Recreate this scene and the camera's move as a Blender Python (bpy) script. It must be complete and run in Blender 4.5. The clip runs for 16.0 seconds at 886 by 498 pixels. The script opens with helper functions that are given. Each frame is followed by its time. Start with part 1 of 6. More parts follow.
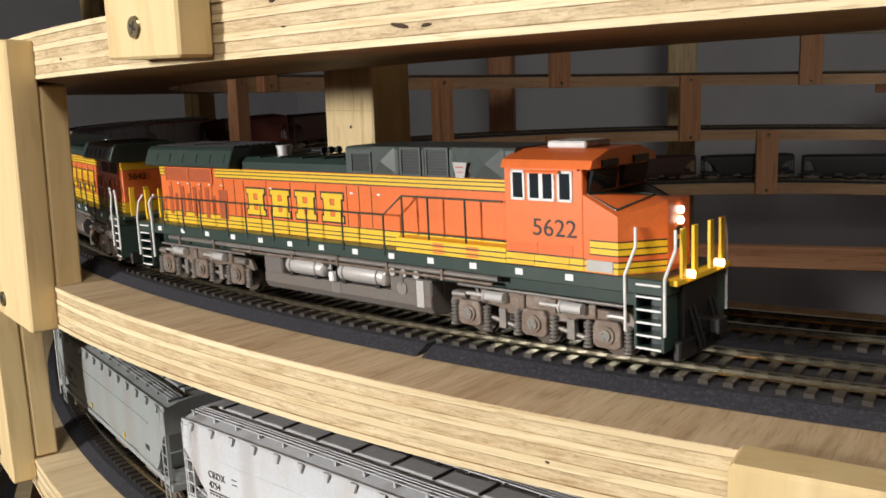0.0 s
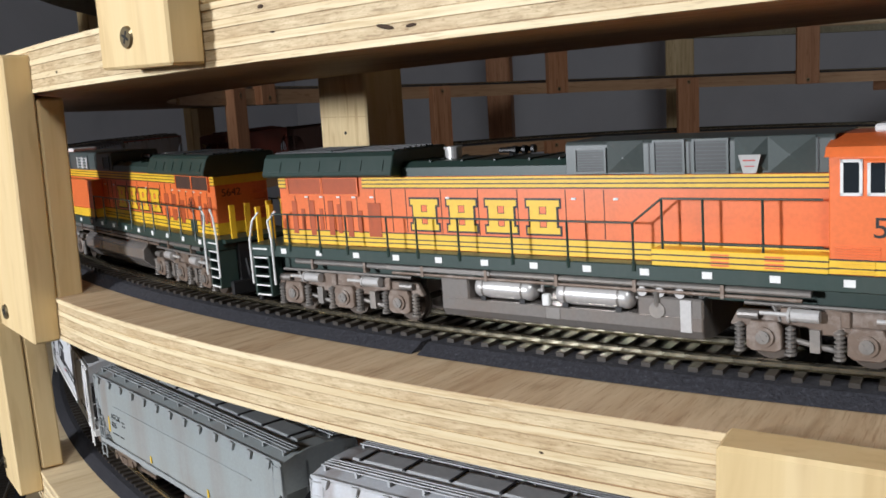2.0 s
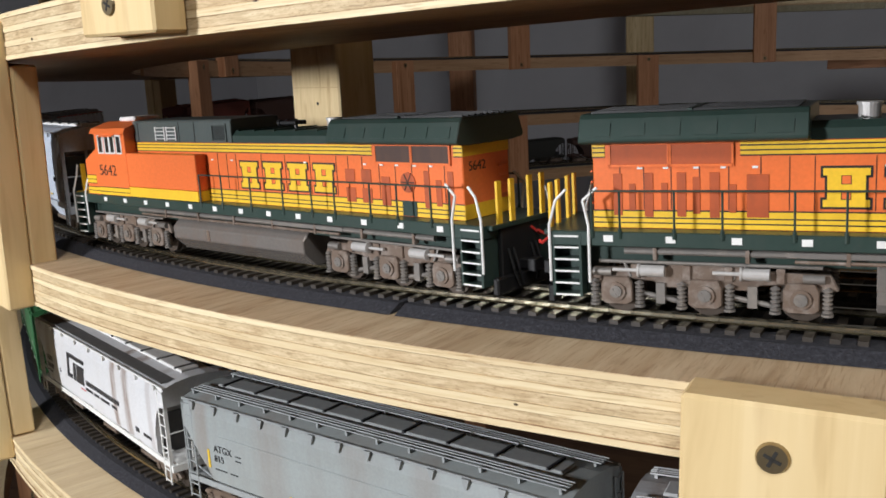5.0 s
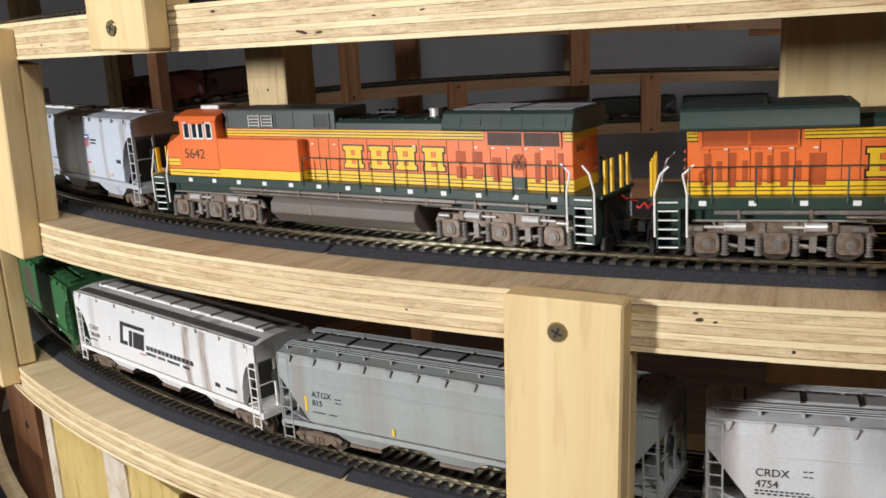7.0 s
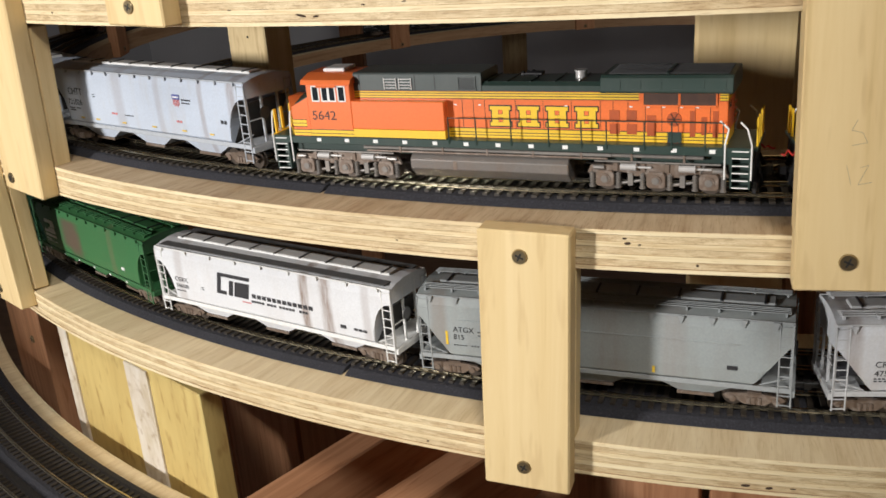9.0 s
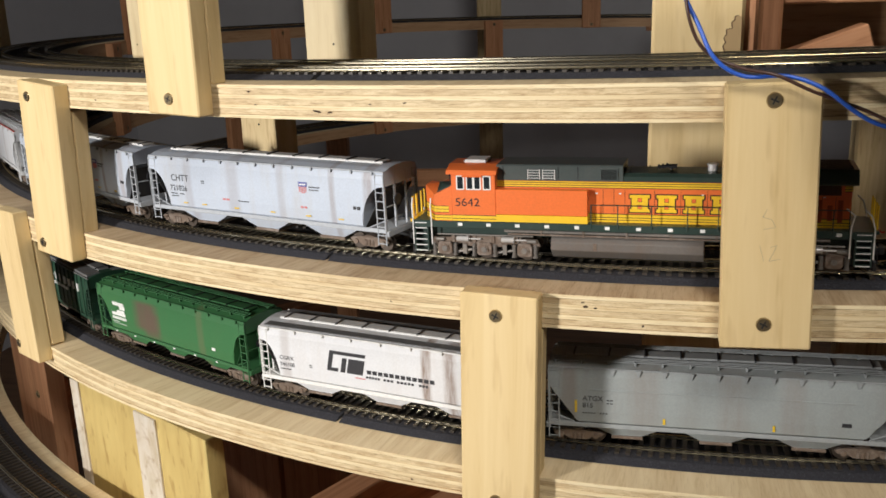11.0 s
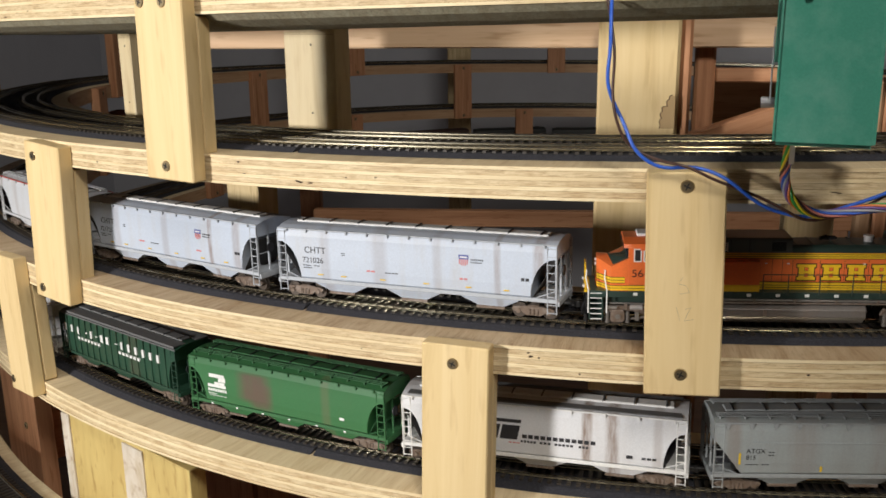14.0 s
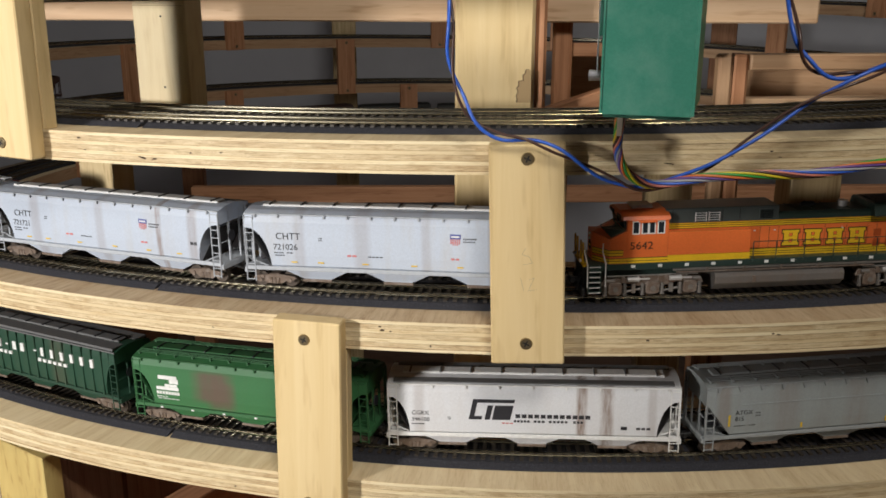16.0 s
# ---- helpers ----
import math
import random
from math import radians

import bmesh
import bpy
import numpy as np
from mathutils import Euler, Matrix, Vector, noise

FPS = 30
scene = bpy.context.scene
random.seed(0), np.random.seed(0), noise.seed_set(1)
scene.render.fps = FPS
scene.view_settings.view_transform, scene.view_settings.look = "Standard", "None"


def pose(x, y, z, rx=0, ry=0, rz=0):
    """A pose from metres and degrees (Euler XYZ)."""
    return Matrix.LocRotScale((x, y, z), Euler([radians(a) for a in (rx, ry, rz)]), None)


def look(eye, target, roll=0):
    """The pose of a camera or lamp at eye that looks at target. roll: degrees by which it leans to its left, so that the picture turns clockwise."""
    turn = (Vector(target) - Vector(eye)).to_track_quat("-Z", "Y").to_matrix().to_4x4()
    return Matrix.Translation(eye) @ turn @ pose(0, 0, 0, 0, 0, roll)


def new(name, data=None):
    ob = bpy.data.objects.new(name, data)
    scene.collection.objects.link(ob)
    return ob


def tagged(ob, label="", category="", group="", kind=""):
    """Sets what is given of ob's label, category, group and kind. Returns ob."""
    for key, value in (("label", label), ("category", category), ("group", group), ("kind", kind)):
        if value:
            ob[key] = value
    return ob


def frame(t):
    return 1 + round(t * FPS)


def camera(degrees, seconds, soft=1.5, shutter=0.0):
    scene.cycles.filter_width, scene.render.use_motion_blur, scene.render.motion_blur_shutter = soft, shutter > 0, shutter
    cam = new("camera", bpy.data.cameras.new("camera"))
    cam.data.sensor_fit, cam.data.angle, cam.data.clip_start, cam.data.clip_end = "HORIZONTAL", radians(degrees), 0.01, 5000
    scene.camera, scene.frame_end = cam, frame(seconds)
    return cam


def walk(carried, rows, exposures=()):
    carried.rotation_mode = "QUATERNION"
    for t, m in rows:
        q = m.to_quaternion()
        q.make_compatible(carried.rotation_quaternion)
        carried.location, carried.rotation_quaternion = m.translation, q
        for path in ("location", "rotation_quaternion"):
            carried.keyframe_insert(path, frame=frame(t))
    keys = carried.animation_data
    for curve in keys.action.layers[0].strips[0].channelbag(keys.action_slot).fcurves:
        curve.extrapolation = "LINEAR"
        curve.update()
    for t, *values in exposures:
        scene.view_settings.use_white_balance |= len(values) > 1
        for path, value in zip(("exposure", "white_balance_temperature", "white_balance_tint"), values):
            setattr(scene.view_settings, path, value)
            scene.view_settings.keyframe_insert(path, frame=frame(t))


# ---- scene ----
cam = camera(51.35, 16.0, soft=1.65)
walk(cam, [
    (0.0, pose(-0.1346, -1.1987, 0.0798, 79.39, 1.80, 23.93)),
    (0.5, pose(-0.1334, -1.2037, 0.0774, 79.46, 2.42, 23.77)),
    (1.0, pose(-0.1314, -1.2061, 0.0758, 78.88, 2.84, 22.42)),
    (1.5, pose(-0.1323, -1.2061, 0.0767, 78.99, 3.11, 23.08)),
    (2.0, pose(-0.1297, -1.2012, 0.0768, 79.99, 3.27, 23.92)),
    (2.5, pose(-0.1300, -1.2023, 0.0765, 80.06, 3.37, 23.82)),
    (3.0, pose(-0.1301, -1.2014, 0.0766, 80.10, 3.19, 23.40)),
    (3.5, pose(-0.1305, -1.2003, 0.0746, 79.89, 3.05, 23.20)),
    (4.0, pose(-0.1302, -1.1996, 0.0756, 79.85, 3.08, 23.11)),
    (4.5, pose(-0.1312, -1.2009, 0.0742, 79.42, 2.80, 22.50)),
    (5.0, pose(-0.1301, -1.2142, 0.0754, 78.40, 2.65, 21.48)),
    (5.2, pose(-0.1271, -1.2219, 0.0769, 78.33, 2.64, 21.37)),
    (7.3, pose(-0.0641, -1.3312, 0.1020, 75.29, 2.56, 16.95)),
    (7.5, pose(-0.0600, -1.3400, 0.1064, 74.83, 2.56, 15.66)),
    (8.0, pose(-0.0533, -1.3587, 0.1221, 71.58, 2.94, 14.09)),
    (8.5, pose(-0.0542, -1.3787, 0.1373, 69.98, 3.92, 14.85)),
    (9.0, pose(-0.0645, -1.3970, 0.1444, 68.66, 3.63, 14.21)),
    (9.2, pose(-0.0659, -1.4045, 0.1469, 69.38, 3.79, 14.05)),
    (11.3, pose(-0.0494, -1.4866, 0.1670, 73.78, 1.70, 13.01)),
    (11.5, pose(-0.0477, -1.4929, 0.1708, 73.72, 1.74, 13.95)),
    (12.0, pose(-0.0424, -1.5054, 0.1847, 74.55, 1.07, 12.60)),
    (12.5, pose(-0.0410, -1.5247, 0.1979, 75.64, 0.67, 12.55)),
    (13.0, pose(-0.0379, -1.5372, 0.2050, 76.50, 0.12, 12.08)),
    (13.5, pose(-0.0371, -1.5342, 0.2024, 75.80, 0.10, 10.84)),
    (14.0, pose(-0.0328, -1.5405, 0.2008, 75.36, 0.62, 11.46)),
    (14.5, pose(-0.0283, -1.5438, 0.2004, 74.48, 0.61, 10.69)),
    (15.0, pose(-0.0280, -1.5437, 0.2049, 73.66, 0.03, 7.82)),
    (15.5, pose(-0.0209, -1.5402, 0.2055, 73.72, -0.11, 6.19)),
    (16.0, pose(-0.0028, -1.5361, 0.1992, 73.87, -0.06, 5.14)),
], exposures=[
    (0.0, 0.0, 6500, 10), (1.0, 0.0, 6350, 10), (1.5, -0.03, 6000, 10), (2.5, -0.06, 5800, 9), (3.5, -0.05, 5850, 9), (5.0, -0.03, 6000, 10),
    (7.5, -0.02, 6300, 10), (9.0, 0.0, 6400, 10), (11.5, 0.0, 6500, 10), (16.0, -0.02, 6450, 10),
])

# ---- world and light ----
world = bpy.data.worlds.new("room_air")
scene.world = world
world.use_nodes = True
world.node_tree.nodes["Background"].inputs[0].default_value = (0.55, 0.62, 0.75, 1)
world.node_tree.nodes["Background"].inputs[1].default_value = 0.06

# a hooded work lamp low on the left, in front of the helix
lamp_data = bpy.data.lights.new("work_light", "SPOT")
lamp_data.spot_size, lamp_data.spot_blend, lamp_data.shadow_soft_size = radians(30.2), 0.30, 0.09
lamp_data.energy, lamp_data.color = 119.0, (1.0, 0.965, 0.925)
lamp = new("work_light", lamp_data)
lamp.matrix_world = look((-1.22, -2.18, 0.26), (-0.375, -0.90, 0.066))

# the room's ceiling lamp
room_data = bpy.data.lights.new("ceiling_lamp", "AREA")
room_data.shape, room_data.size = "DISK", 0.45
room_data.energy, room_data.color = 21.0, (1.0, 0.95, 0.88)
room_lamp = new("ceiling_lamp", room_data)
room_lamp.matrix_world = look((0.35, -2.3, 1.45), (0.0, -0.9, 0.0))


# ---- materials ----
def nodes_of(name, rough=0.6, metal=0.0):
    m = bpy.data.materials.new(name)
    m.use_nodes = True
    nt = m.node_tree
    b = nt.nodes["Principled BSDF"]
    b.inputs["Roughness"].default_value, b.inputs["Metallic"].default_value = rough, metal
    return m, nt, b


def ramp(nt, fac, stops):
    r = nt.nodes.new("ShaderNodeValToRGB")
    els = r.color_ramp.elements
    while len(els) < len(stops):
        els.new(0.5)
    for e, (p, c) in zip(els, stops):
        e.position, e.color = p, (*c, 1)
    nt.links.new(fac, r.inputs[0])
    return r.outputs[0]


def noise_tex(nt, vec, scale, detail=4, rough=0.6, dist=0.0):
    n = nt.nodes.new("ShaderNodeTexNoise")
    n.inputs["Scale"].default_value, n.inputs["Detail"].default_value = scale, detail
    n.inputs["Roughness"].default_value, n.inputs["Distortion"].default_value = rough, dist
    if vec is not None:
        nt.links.new(vec, n.inputs["Vector"])
    return n.outputs[0]


def coords(nt, kind, stretch, spread=0.0):
    tc = nt.nodes.new("ShaderNodeTexCoord")
    mp = nt.nodes.new("ShaderNodeMapping")
    mp.inputs["Scale"].default_value = stretch
    nt.links.new(tc.outputs[kind], mp.inputs["Vector"])
    if spread:
        info = nt.nodes.new("ShaderNodeObjectInfo")
        mul = nt.nodes.new("ShaderNodeMath")
        mul.operation, mul.inputs[1].default_value = "MULTIPLY", spread
        nt.links.new(info.outputs["Random"], mul.inputs[0])
        com = nt.nodes.new("ShaderNodeCombineXYZ")
        for i in range(3):
            nt.links.new(mul.outputs[0], com.inputs[i])
        nt.links.new(com.outputs[0], mp.inputs["Location"])
    return mp.outputs[0]


def mix(nt, fac, a, b, mode="MIX"):
    n = nt.nodes.new("ShaderNodeMix")
    n.data_type, n.blend_type = "RGBA", mode
    for slot, v in ((0, fac), (6, a), (7, b)):
        if isinstance(v, (int, float)):
            n.inputs[slot].default_value = v
        elif isinstance(v, tuple):
            n.inputs[slot].default_value = (*v, 1)
        else:
            nt.links.new(v, n.inputs[slot])
    return n.outputs[2]


def bump(nt, b, height, strength, dist):
    n = nt.nodes.new("ShaderNodeBump")
    n.inputs["Strength"].default_value, n.inputs["Distance"].default_value = strength, dist
    nt.links.new(height, n.inputs["Height"])
    nt.links.new(n.outputs[0], b.inputs["Normal"])


def wood(name, pale, mid, dark, kind="UV", along=30.0, across=420.0, rough=0.62, stain=0.35, relief=0.0003, pores=0.5):
    """Timber: streaks along u, with broad stains and fine pores."""
    m, nt, b = nodes_of(name, rough)
    v = coords(nt, kind, (along, across, across), 40.0)
    grain = noise_tex(nt, v, 1.0, 5, 0.65, 0.6)
    col = ramp(nt, grain, [(0.28, dark), (0.47, mid), (0.68, pale)])
    v2 = coords(nt, kind, (along * 0.35, across * 0.07, across * 0.07), 17.0)
    big = ramp(nt, noise_tex(nt, v2, 1.0, 3, 0.5, 0.8), [(0.35, (0.62, 0.5, 0.38)), (0.6, (1, 1, 1))])
    col = mix(nt, stain, col, big, "MULTIPLY")
    v3 = coords(nt, kind, (along * 6, across * 2.2, across * 2.2), 3.0)
    pore = noise_tex(nt, v3, 1.0, 2, 0.5)
    col = mix(nt, pores, col, ramp(nt, pore, [(0.30, (0.55, 0.42, 0.3)), (0.42, (1, 1, 1))]), "MULTIPLY")
    nt.links.new(col, b.inputs["Base Color"])
    bump(nt, b, grain, 0.35, relief)
    return m


def paint(name, colour, rough=0.45, dirt=(0.25, 0.2, 0.15), amount=0.25, scale=90.0, metal=0.0, streak=True):
    """Model paint with a dusty, rusty weathering wash."""
    m, nt, b = nodes_of(name, rough, metal)
    v = coords(nt, "Object", (scale, scale, scale * (0.22 if streak else 1.0)), 30.0)
    mask = ramp(nt, noise_tex(nt, v, 1.0, 5, 0.65), [(0.48, (0, 0, 0)), (0.78, (1, 1, 1))])
    fine = ramp(nt, noise_tex(nt, coords(nt, "Object", (900, 900, 900)), 1.0, 2), [(0.3, (0.9, 0.9, 0.9)), (0.7, (1, 1, 1))])
    scl = nt.nodes.new("ShaderNodeMath")
    scl.operation, scl.inputs[1].default_value = "MULTIPLY", amount
    nt.links.new(mask, scl.inputs[0])
    col = mix(nt, scl.outputs[0], mix(nt, 1.0, colour, fine, "MULTIPLY"), dirt)
    nt.links.new(col, b.inputs["Base Color"])
    bump(nt, b, noise_tex(nt, coords(nt, "Object", (1500, 1500, 1500)), 1.0, 2), 0.08, 0.0001)
    return m


def plain(name, colour, rough=0.5, metal=0.0, emit=0.0):
    m, nt, b = nodes_of(name, rough, metal)
    v = coords(nt, "Object", (300, 300, 300), 20.0)
    col = mix(nt, 0.35, colour, ramp(nt, noise_tex(nt, v, 1.0, 3), [(0.3, (0.55, 0.55, 0.55)), (0.7, (1, 1, 1))]), "MULTIPLY")
    nt.links.new(col, b.inputs["Base Color"])
    if emit:
        b.inputs["Emission Color"].default_value = (*colour, 1)
        b.inputs["Emission Strength"].default_value = emit
    return m


PLY_PALE = wood("ply_pale", (0.82, 0.71, 0.47), (0.77, 0.64, 0.395), (0.60, 0.45, 0.24), along=18, across=560, stain=0.38)
PLY_TAN = wood("ply_tan", (0.74, 0.61, 0.39), (0.60, 0.47, 0.275), (0.36, 0.255, 0.13), along=120, across=1000, stain=0.5)
PLY_TOP = wood("ply_top", (0.80, 0.66, 0.43), (0.75, 0.60, 0.37), (0.64, 0.49, 0.28), along=300, across=30, stain=0.28, relief=0.0004, pores=0.3)
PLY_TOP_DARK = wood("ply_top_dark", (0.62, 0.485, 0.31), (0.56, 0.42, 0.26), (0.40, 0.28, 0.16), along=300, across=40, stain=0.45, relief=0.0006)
# bottom ply: darker brown, with the underside's shade put into the colour
PLY_UNDER_SHADE = wood("ply_under_shade", (0.48, 0.33, 0.19), (0.41, 0.27, 0.15), (0.30, 0.19, 0.10), kind="Object", along=18, across=200, stain=0.3)
GLUE = wood("glue_line", (0.72, 0.57, 0.34), (0.46, 0.32, 0.17), (0.10, 0.06, 0.03), along=60, across=300, rough=0.8)
PINE = wood("pine", (0.77, 0.60, 0.325), (0.72, 0.545, 0.275), (0.60, 0.43, 0.20), along=4, across=75, stain=0.22, pores=0.22)
PINE_PALE = wood("pine_pale", (0.80, 0.68, 0.44), (0.74, 0.61, 0.37), (0.60, 0.46, 0.25), along=5, across=70, stain=0.3, pores=0.2)
PINE_OLD_SHADED = wood("pine_old_shaded", (0.72, 0.58, 0.34), (0.62, 0.48, 0.26), (0.45, 0.32, 0.15), along=6, across=130, stain=0.45)
PINE_RED = wood("pine_red", (0.56, 0.30, 0.16), (0.47, 0.23, 0.115), (0.32, 0.145, 0.065), along=5, across=110, stain=0.4)
FASCIA = wood("fascia_brown", (0.52, 0.34, 0.20), (0.45, 0.28, 0.155), (0.34, 0.19, 0.10), along=5, across=120, stain=0.4)
PINE_PINK = wood("pine_pink", (0.70, 0.50, 0.32), (0.63, 0.43, 0.26), (0.50, 0.31, 0.17), along=4, across=90, stain=0.3)
PLY_YELLOW = wood("ply_yellow", (0.66, 0.52, 0.20), (0.60, 0.46, 0.17), (0.48, 0.34, 0.12), along=8, across=60, stain=0.5)
CHALK = wood("chalky_filler", (0.72, 0.68, 0.60), (0.66, 0.60, 0.50), (0.50, 0.42, 0.28), along=20, across=60, stain=0.4)
FIBRE = wood("fibre_board", (0.36, 0.34, 0.25), (0.28, 0.26, 0.18), (0.17, 0.15, 0.10), kind="Object", along=500, across=500, rough=0.95, stain=0.4, relief=0.0015)
STEEL = plain("screw_steel", (0.42, 0.33, 0.19), 0.34, 0.9)
DARKCUT = plain("screw_recess", (0.02, 0.018, 0.015), 0.7)


def foam_material():
    m, nt, b = nodes_of("roadbed_foam", 0.9)
    v = coords(nt, "Object", (900, 900, 900))
    n = noise_tex(nt, v, 1.0, 3, 0.7)
    col = ramp(nt, n, [(0.3, (0.012, 0.012, 0.016)), (0.58, (0.030, 0.030, 0.038)), (0.80, (0.085, 0.085, 0.10))])
    nt.links.new(col, b.inputs["Base Color"])
    bump(nt, b, n, 0.9, 0.0006)
    return m


FOAM = foam_material()
TIE = plain("tie_plastic", (0.036, 0.028, 0.021), 0.52)
RAIL = plain("nickel_rail", (0.66, 0.60, 0.45), 0.22, 1.0)
WALL = wood("wall_paint", (0.57, 0.58, 0.62), (0.54, 0.55, 0.59), (0.50, 0.51, 0.55), kind="Object", along=3, across=3, rough=0.85, stain=0.12, pores=0.0)
FLOOR = wood("floor_boards", (0.20, 0.11, 0.06), (0.16, 0.085, 0.045), (0.10, 0.05, 0.025), kind="Object", along=2, across=14, rough=0.6)
CEIL = wood("ceiling_paint", (0.5, 0.5, 0.48), (0.47, 0.47, 0.45), (0.42, 0.42, 0.40), kind="Object", along=3, across=3, rough=0.9, stain=0.1)

# ---- plan: a helix round the z axis; angle a in degrees from -y towards +x ----
RISE, R_OUT, R_IN, THICK = 0.112, 1.0111, 0.8780, 0.0197
TRACK_R = (0.9645, 0.9200)
BED_H, TIE_H, RAIL_H = 0.0028, 0.0013, 0.0021
RAIL_TOP = BED_H + TIE_H + RAIL_H


def deck_z(a, turn):
    return RISE * (turn + a / 360.0)


def spot(r, a, z):
    q = radians(a)
    return Vector((r * math.sin(q), -r * math.cos(q), z))


def link(name, verts, faces, mat, parent=None, uvs=None, label="", smooth=False):
    me = bpy.data.meshes.new(name)
    me.from_pydata(verts, [], faces)
    if uvs:
        lay = me.uv_layers.new(name="UVMap")
        i = 0
        for f in uvs:
            for q in f:
                lay.data[i].uv = q
                i += 1
    if smooth:
        me.polygons.foreach_set("use_smooth", [True] * len(me.polygons))
    me.materials.append(mat)
    ob = new(name, me)
    if parent:
        ob.parent = parent
    if label:
        ob["label"] = label
    return ob


def band(name, prof, turn, a0, a1, n, mat, parent=None, label="", wobble=0.0, seed=0, face_mode=False):
    """Sweeps a closed profile of (radius, height over deck) along the helix."""
    rnd = random.Random(seed)
    verts, faces, uvs = [], [], []
    m = len(prof)
    per = [0.0]
    for i in range(m):
        p, q = prof[i], prof[(i + 1) % m]
        per.append(per[-1] + math.hypot(p[0] - q[0], p[1] - q[1]))
    for i in range(n + 1):
        a = a0 + (a1 - a0) * i / n
        w = rnd.uniform(-wobble, wobble)
        for r, h in prof:
            verts.append(spot(r + w, a, deck_z(a, turn) + h))
    for i in range(n):
        u0, u1 = radians(a0 + (a1 - a0) * i / n), radians(a0 + (a1 - a0) * (i + 1) / n)
        for j in range(m):
            k = (j + 1) % m
            faces.append((i * m + j, (i + 1) * m + j, (i + 1) * m + k, i * m + k))
            uvs.append(((u0, per[j]), (u1, per[j]), (u1, per[j + 1]), (u0, per[j + 1])))
    faces.append(tuple(range(m)))
    faces.append(tuple(n * m + j for j in reversed(range(m))))
    uvs.append([(0, 0)] * m)
    uvs.append([(0, 0)] * m)
    return link(name, verts, faces, mat, parent, uvs, label)


def timber(name, size, mat, parent=None, bev=0.0008, label=""):
    """A board with eased edges, centred, its grain along its longest side."""
    bm = bmesh.new()
    bmesh.ops.create_cube(bm, size=1.0)
    bmesh.ops.scale(bm, vec=size, verts=bm.verts)
    bmesh.ops.bevel(bm, geom=list(bm.edges), offset=bev, segments=1, affect="EDGES")
    lay = bm.loops.layers.uv.new("UVMap")
    ax = max(range(3), key=lambda i: size[i])
    o = [i for i in range(3) if i != ax]
    for f in bm.faces:
        nn = f.normal
        if abs(nn[ax]) > 0.8:
            for l in f.loops:
                l[lay].uv = (l.vert.co[o[0]] * 8, l.vert.co[o[1]])
        else:
            side = o[1] if abs(nn[o[0]]) > abs(nn[o[1]]) else o[0]
            for l in f.loops:
                l[lay].uv = (l.vert.co[ax], l.vert.co[side] + (0.3 if side == o[0] else 0))
    me = bpy.data.meshes.new(name)
    bm.to_mesh(me)
    bm.free()
    me.materials.append(mat)
    ob = new(name, me)
    if parent:
        ob.parent = parent
    if label:
        ob["label"] = label
    return ob


def part(name, bm, mat, parent, label="", smooth=False):
    me = bpy.data.meshes.new(name)
    bm.to_mesh(me)
    bm.free()
    if smooth:
        me.polygons.foreach_set("use_smooth", [True] * len(me.polygons))
    me.materials.append(mat)
    ob = new(name, me)
    ob.parent = parent
    if label:
        ob["label"] = label
    return ob


def empty(name, m, label, category, group=""):
    ob = new(name)
    ob.matrix_basis = m
    return tagged(ob, label, category, group)


# ---- room ----
def slab(name, lo, hi, mat):
    x0, y0, z0 = lo
    x1, y1, z1 = hi
    v = [(x, y, z) for x in (x0, x1) for y in (y0, y1) for z in (z0, z1)]
    f = [(0, 1, 3, 2), (4, 6, 7, 5), (0, 4, 5, 1), (2, 3, 7, 6), (0, 2, 6, 4), (1, 5, 7, 3)]
    return tagged(link(name, v, f, mat), kind="structure")


slab("floor", (-3.0, -3.6, -1.05), (3.0, 2.6, -1.0), FLOOR)
slab("ceiling", (-3.0, -3.6, 1.6), (3.0, 2.6, 1.65), CEIL)
slab("wall_north", (-3.0, 2.0, -1.0), (3.0, 2.1, 1.6), WALL)
slab("wall_south", (-3.0, -3.6, -1.0), (3.0, -3.5, 1.6), WALL)
slab("wall_west", (-2.3, -3.5, -1.0), (-2.2, 2.0, 1.6), WALL)
slab("wall_east", (2.4, -3.5, -1.0), (2.5, 2.0, 1.6), WALL)

# ---- helix decks ----
LAYERS = [(0.0022, 0), (0.0034, 1), (0.0026, 0), (0.0034, 1), (0.0026, 0), (0.0033, 1), (0.0022, 0)]


HELIX_TURN = {}


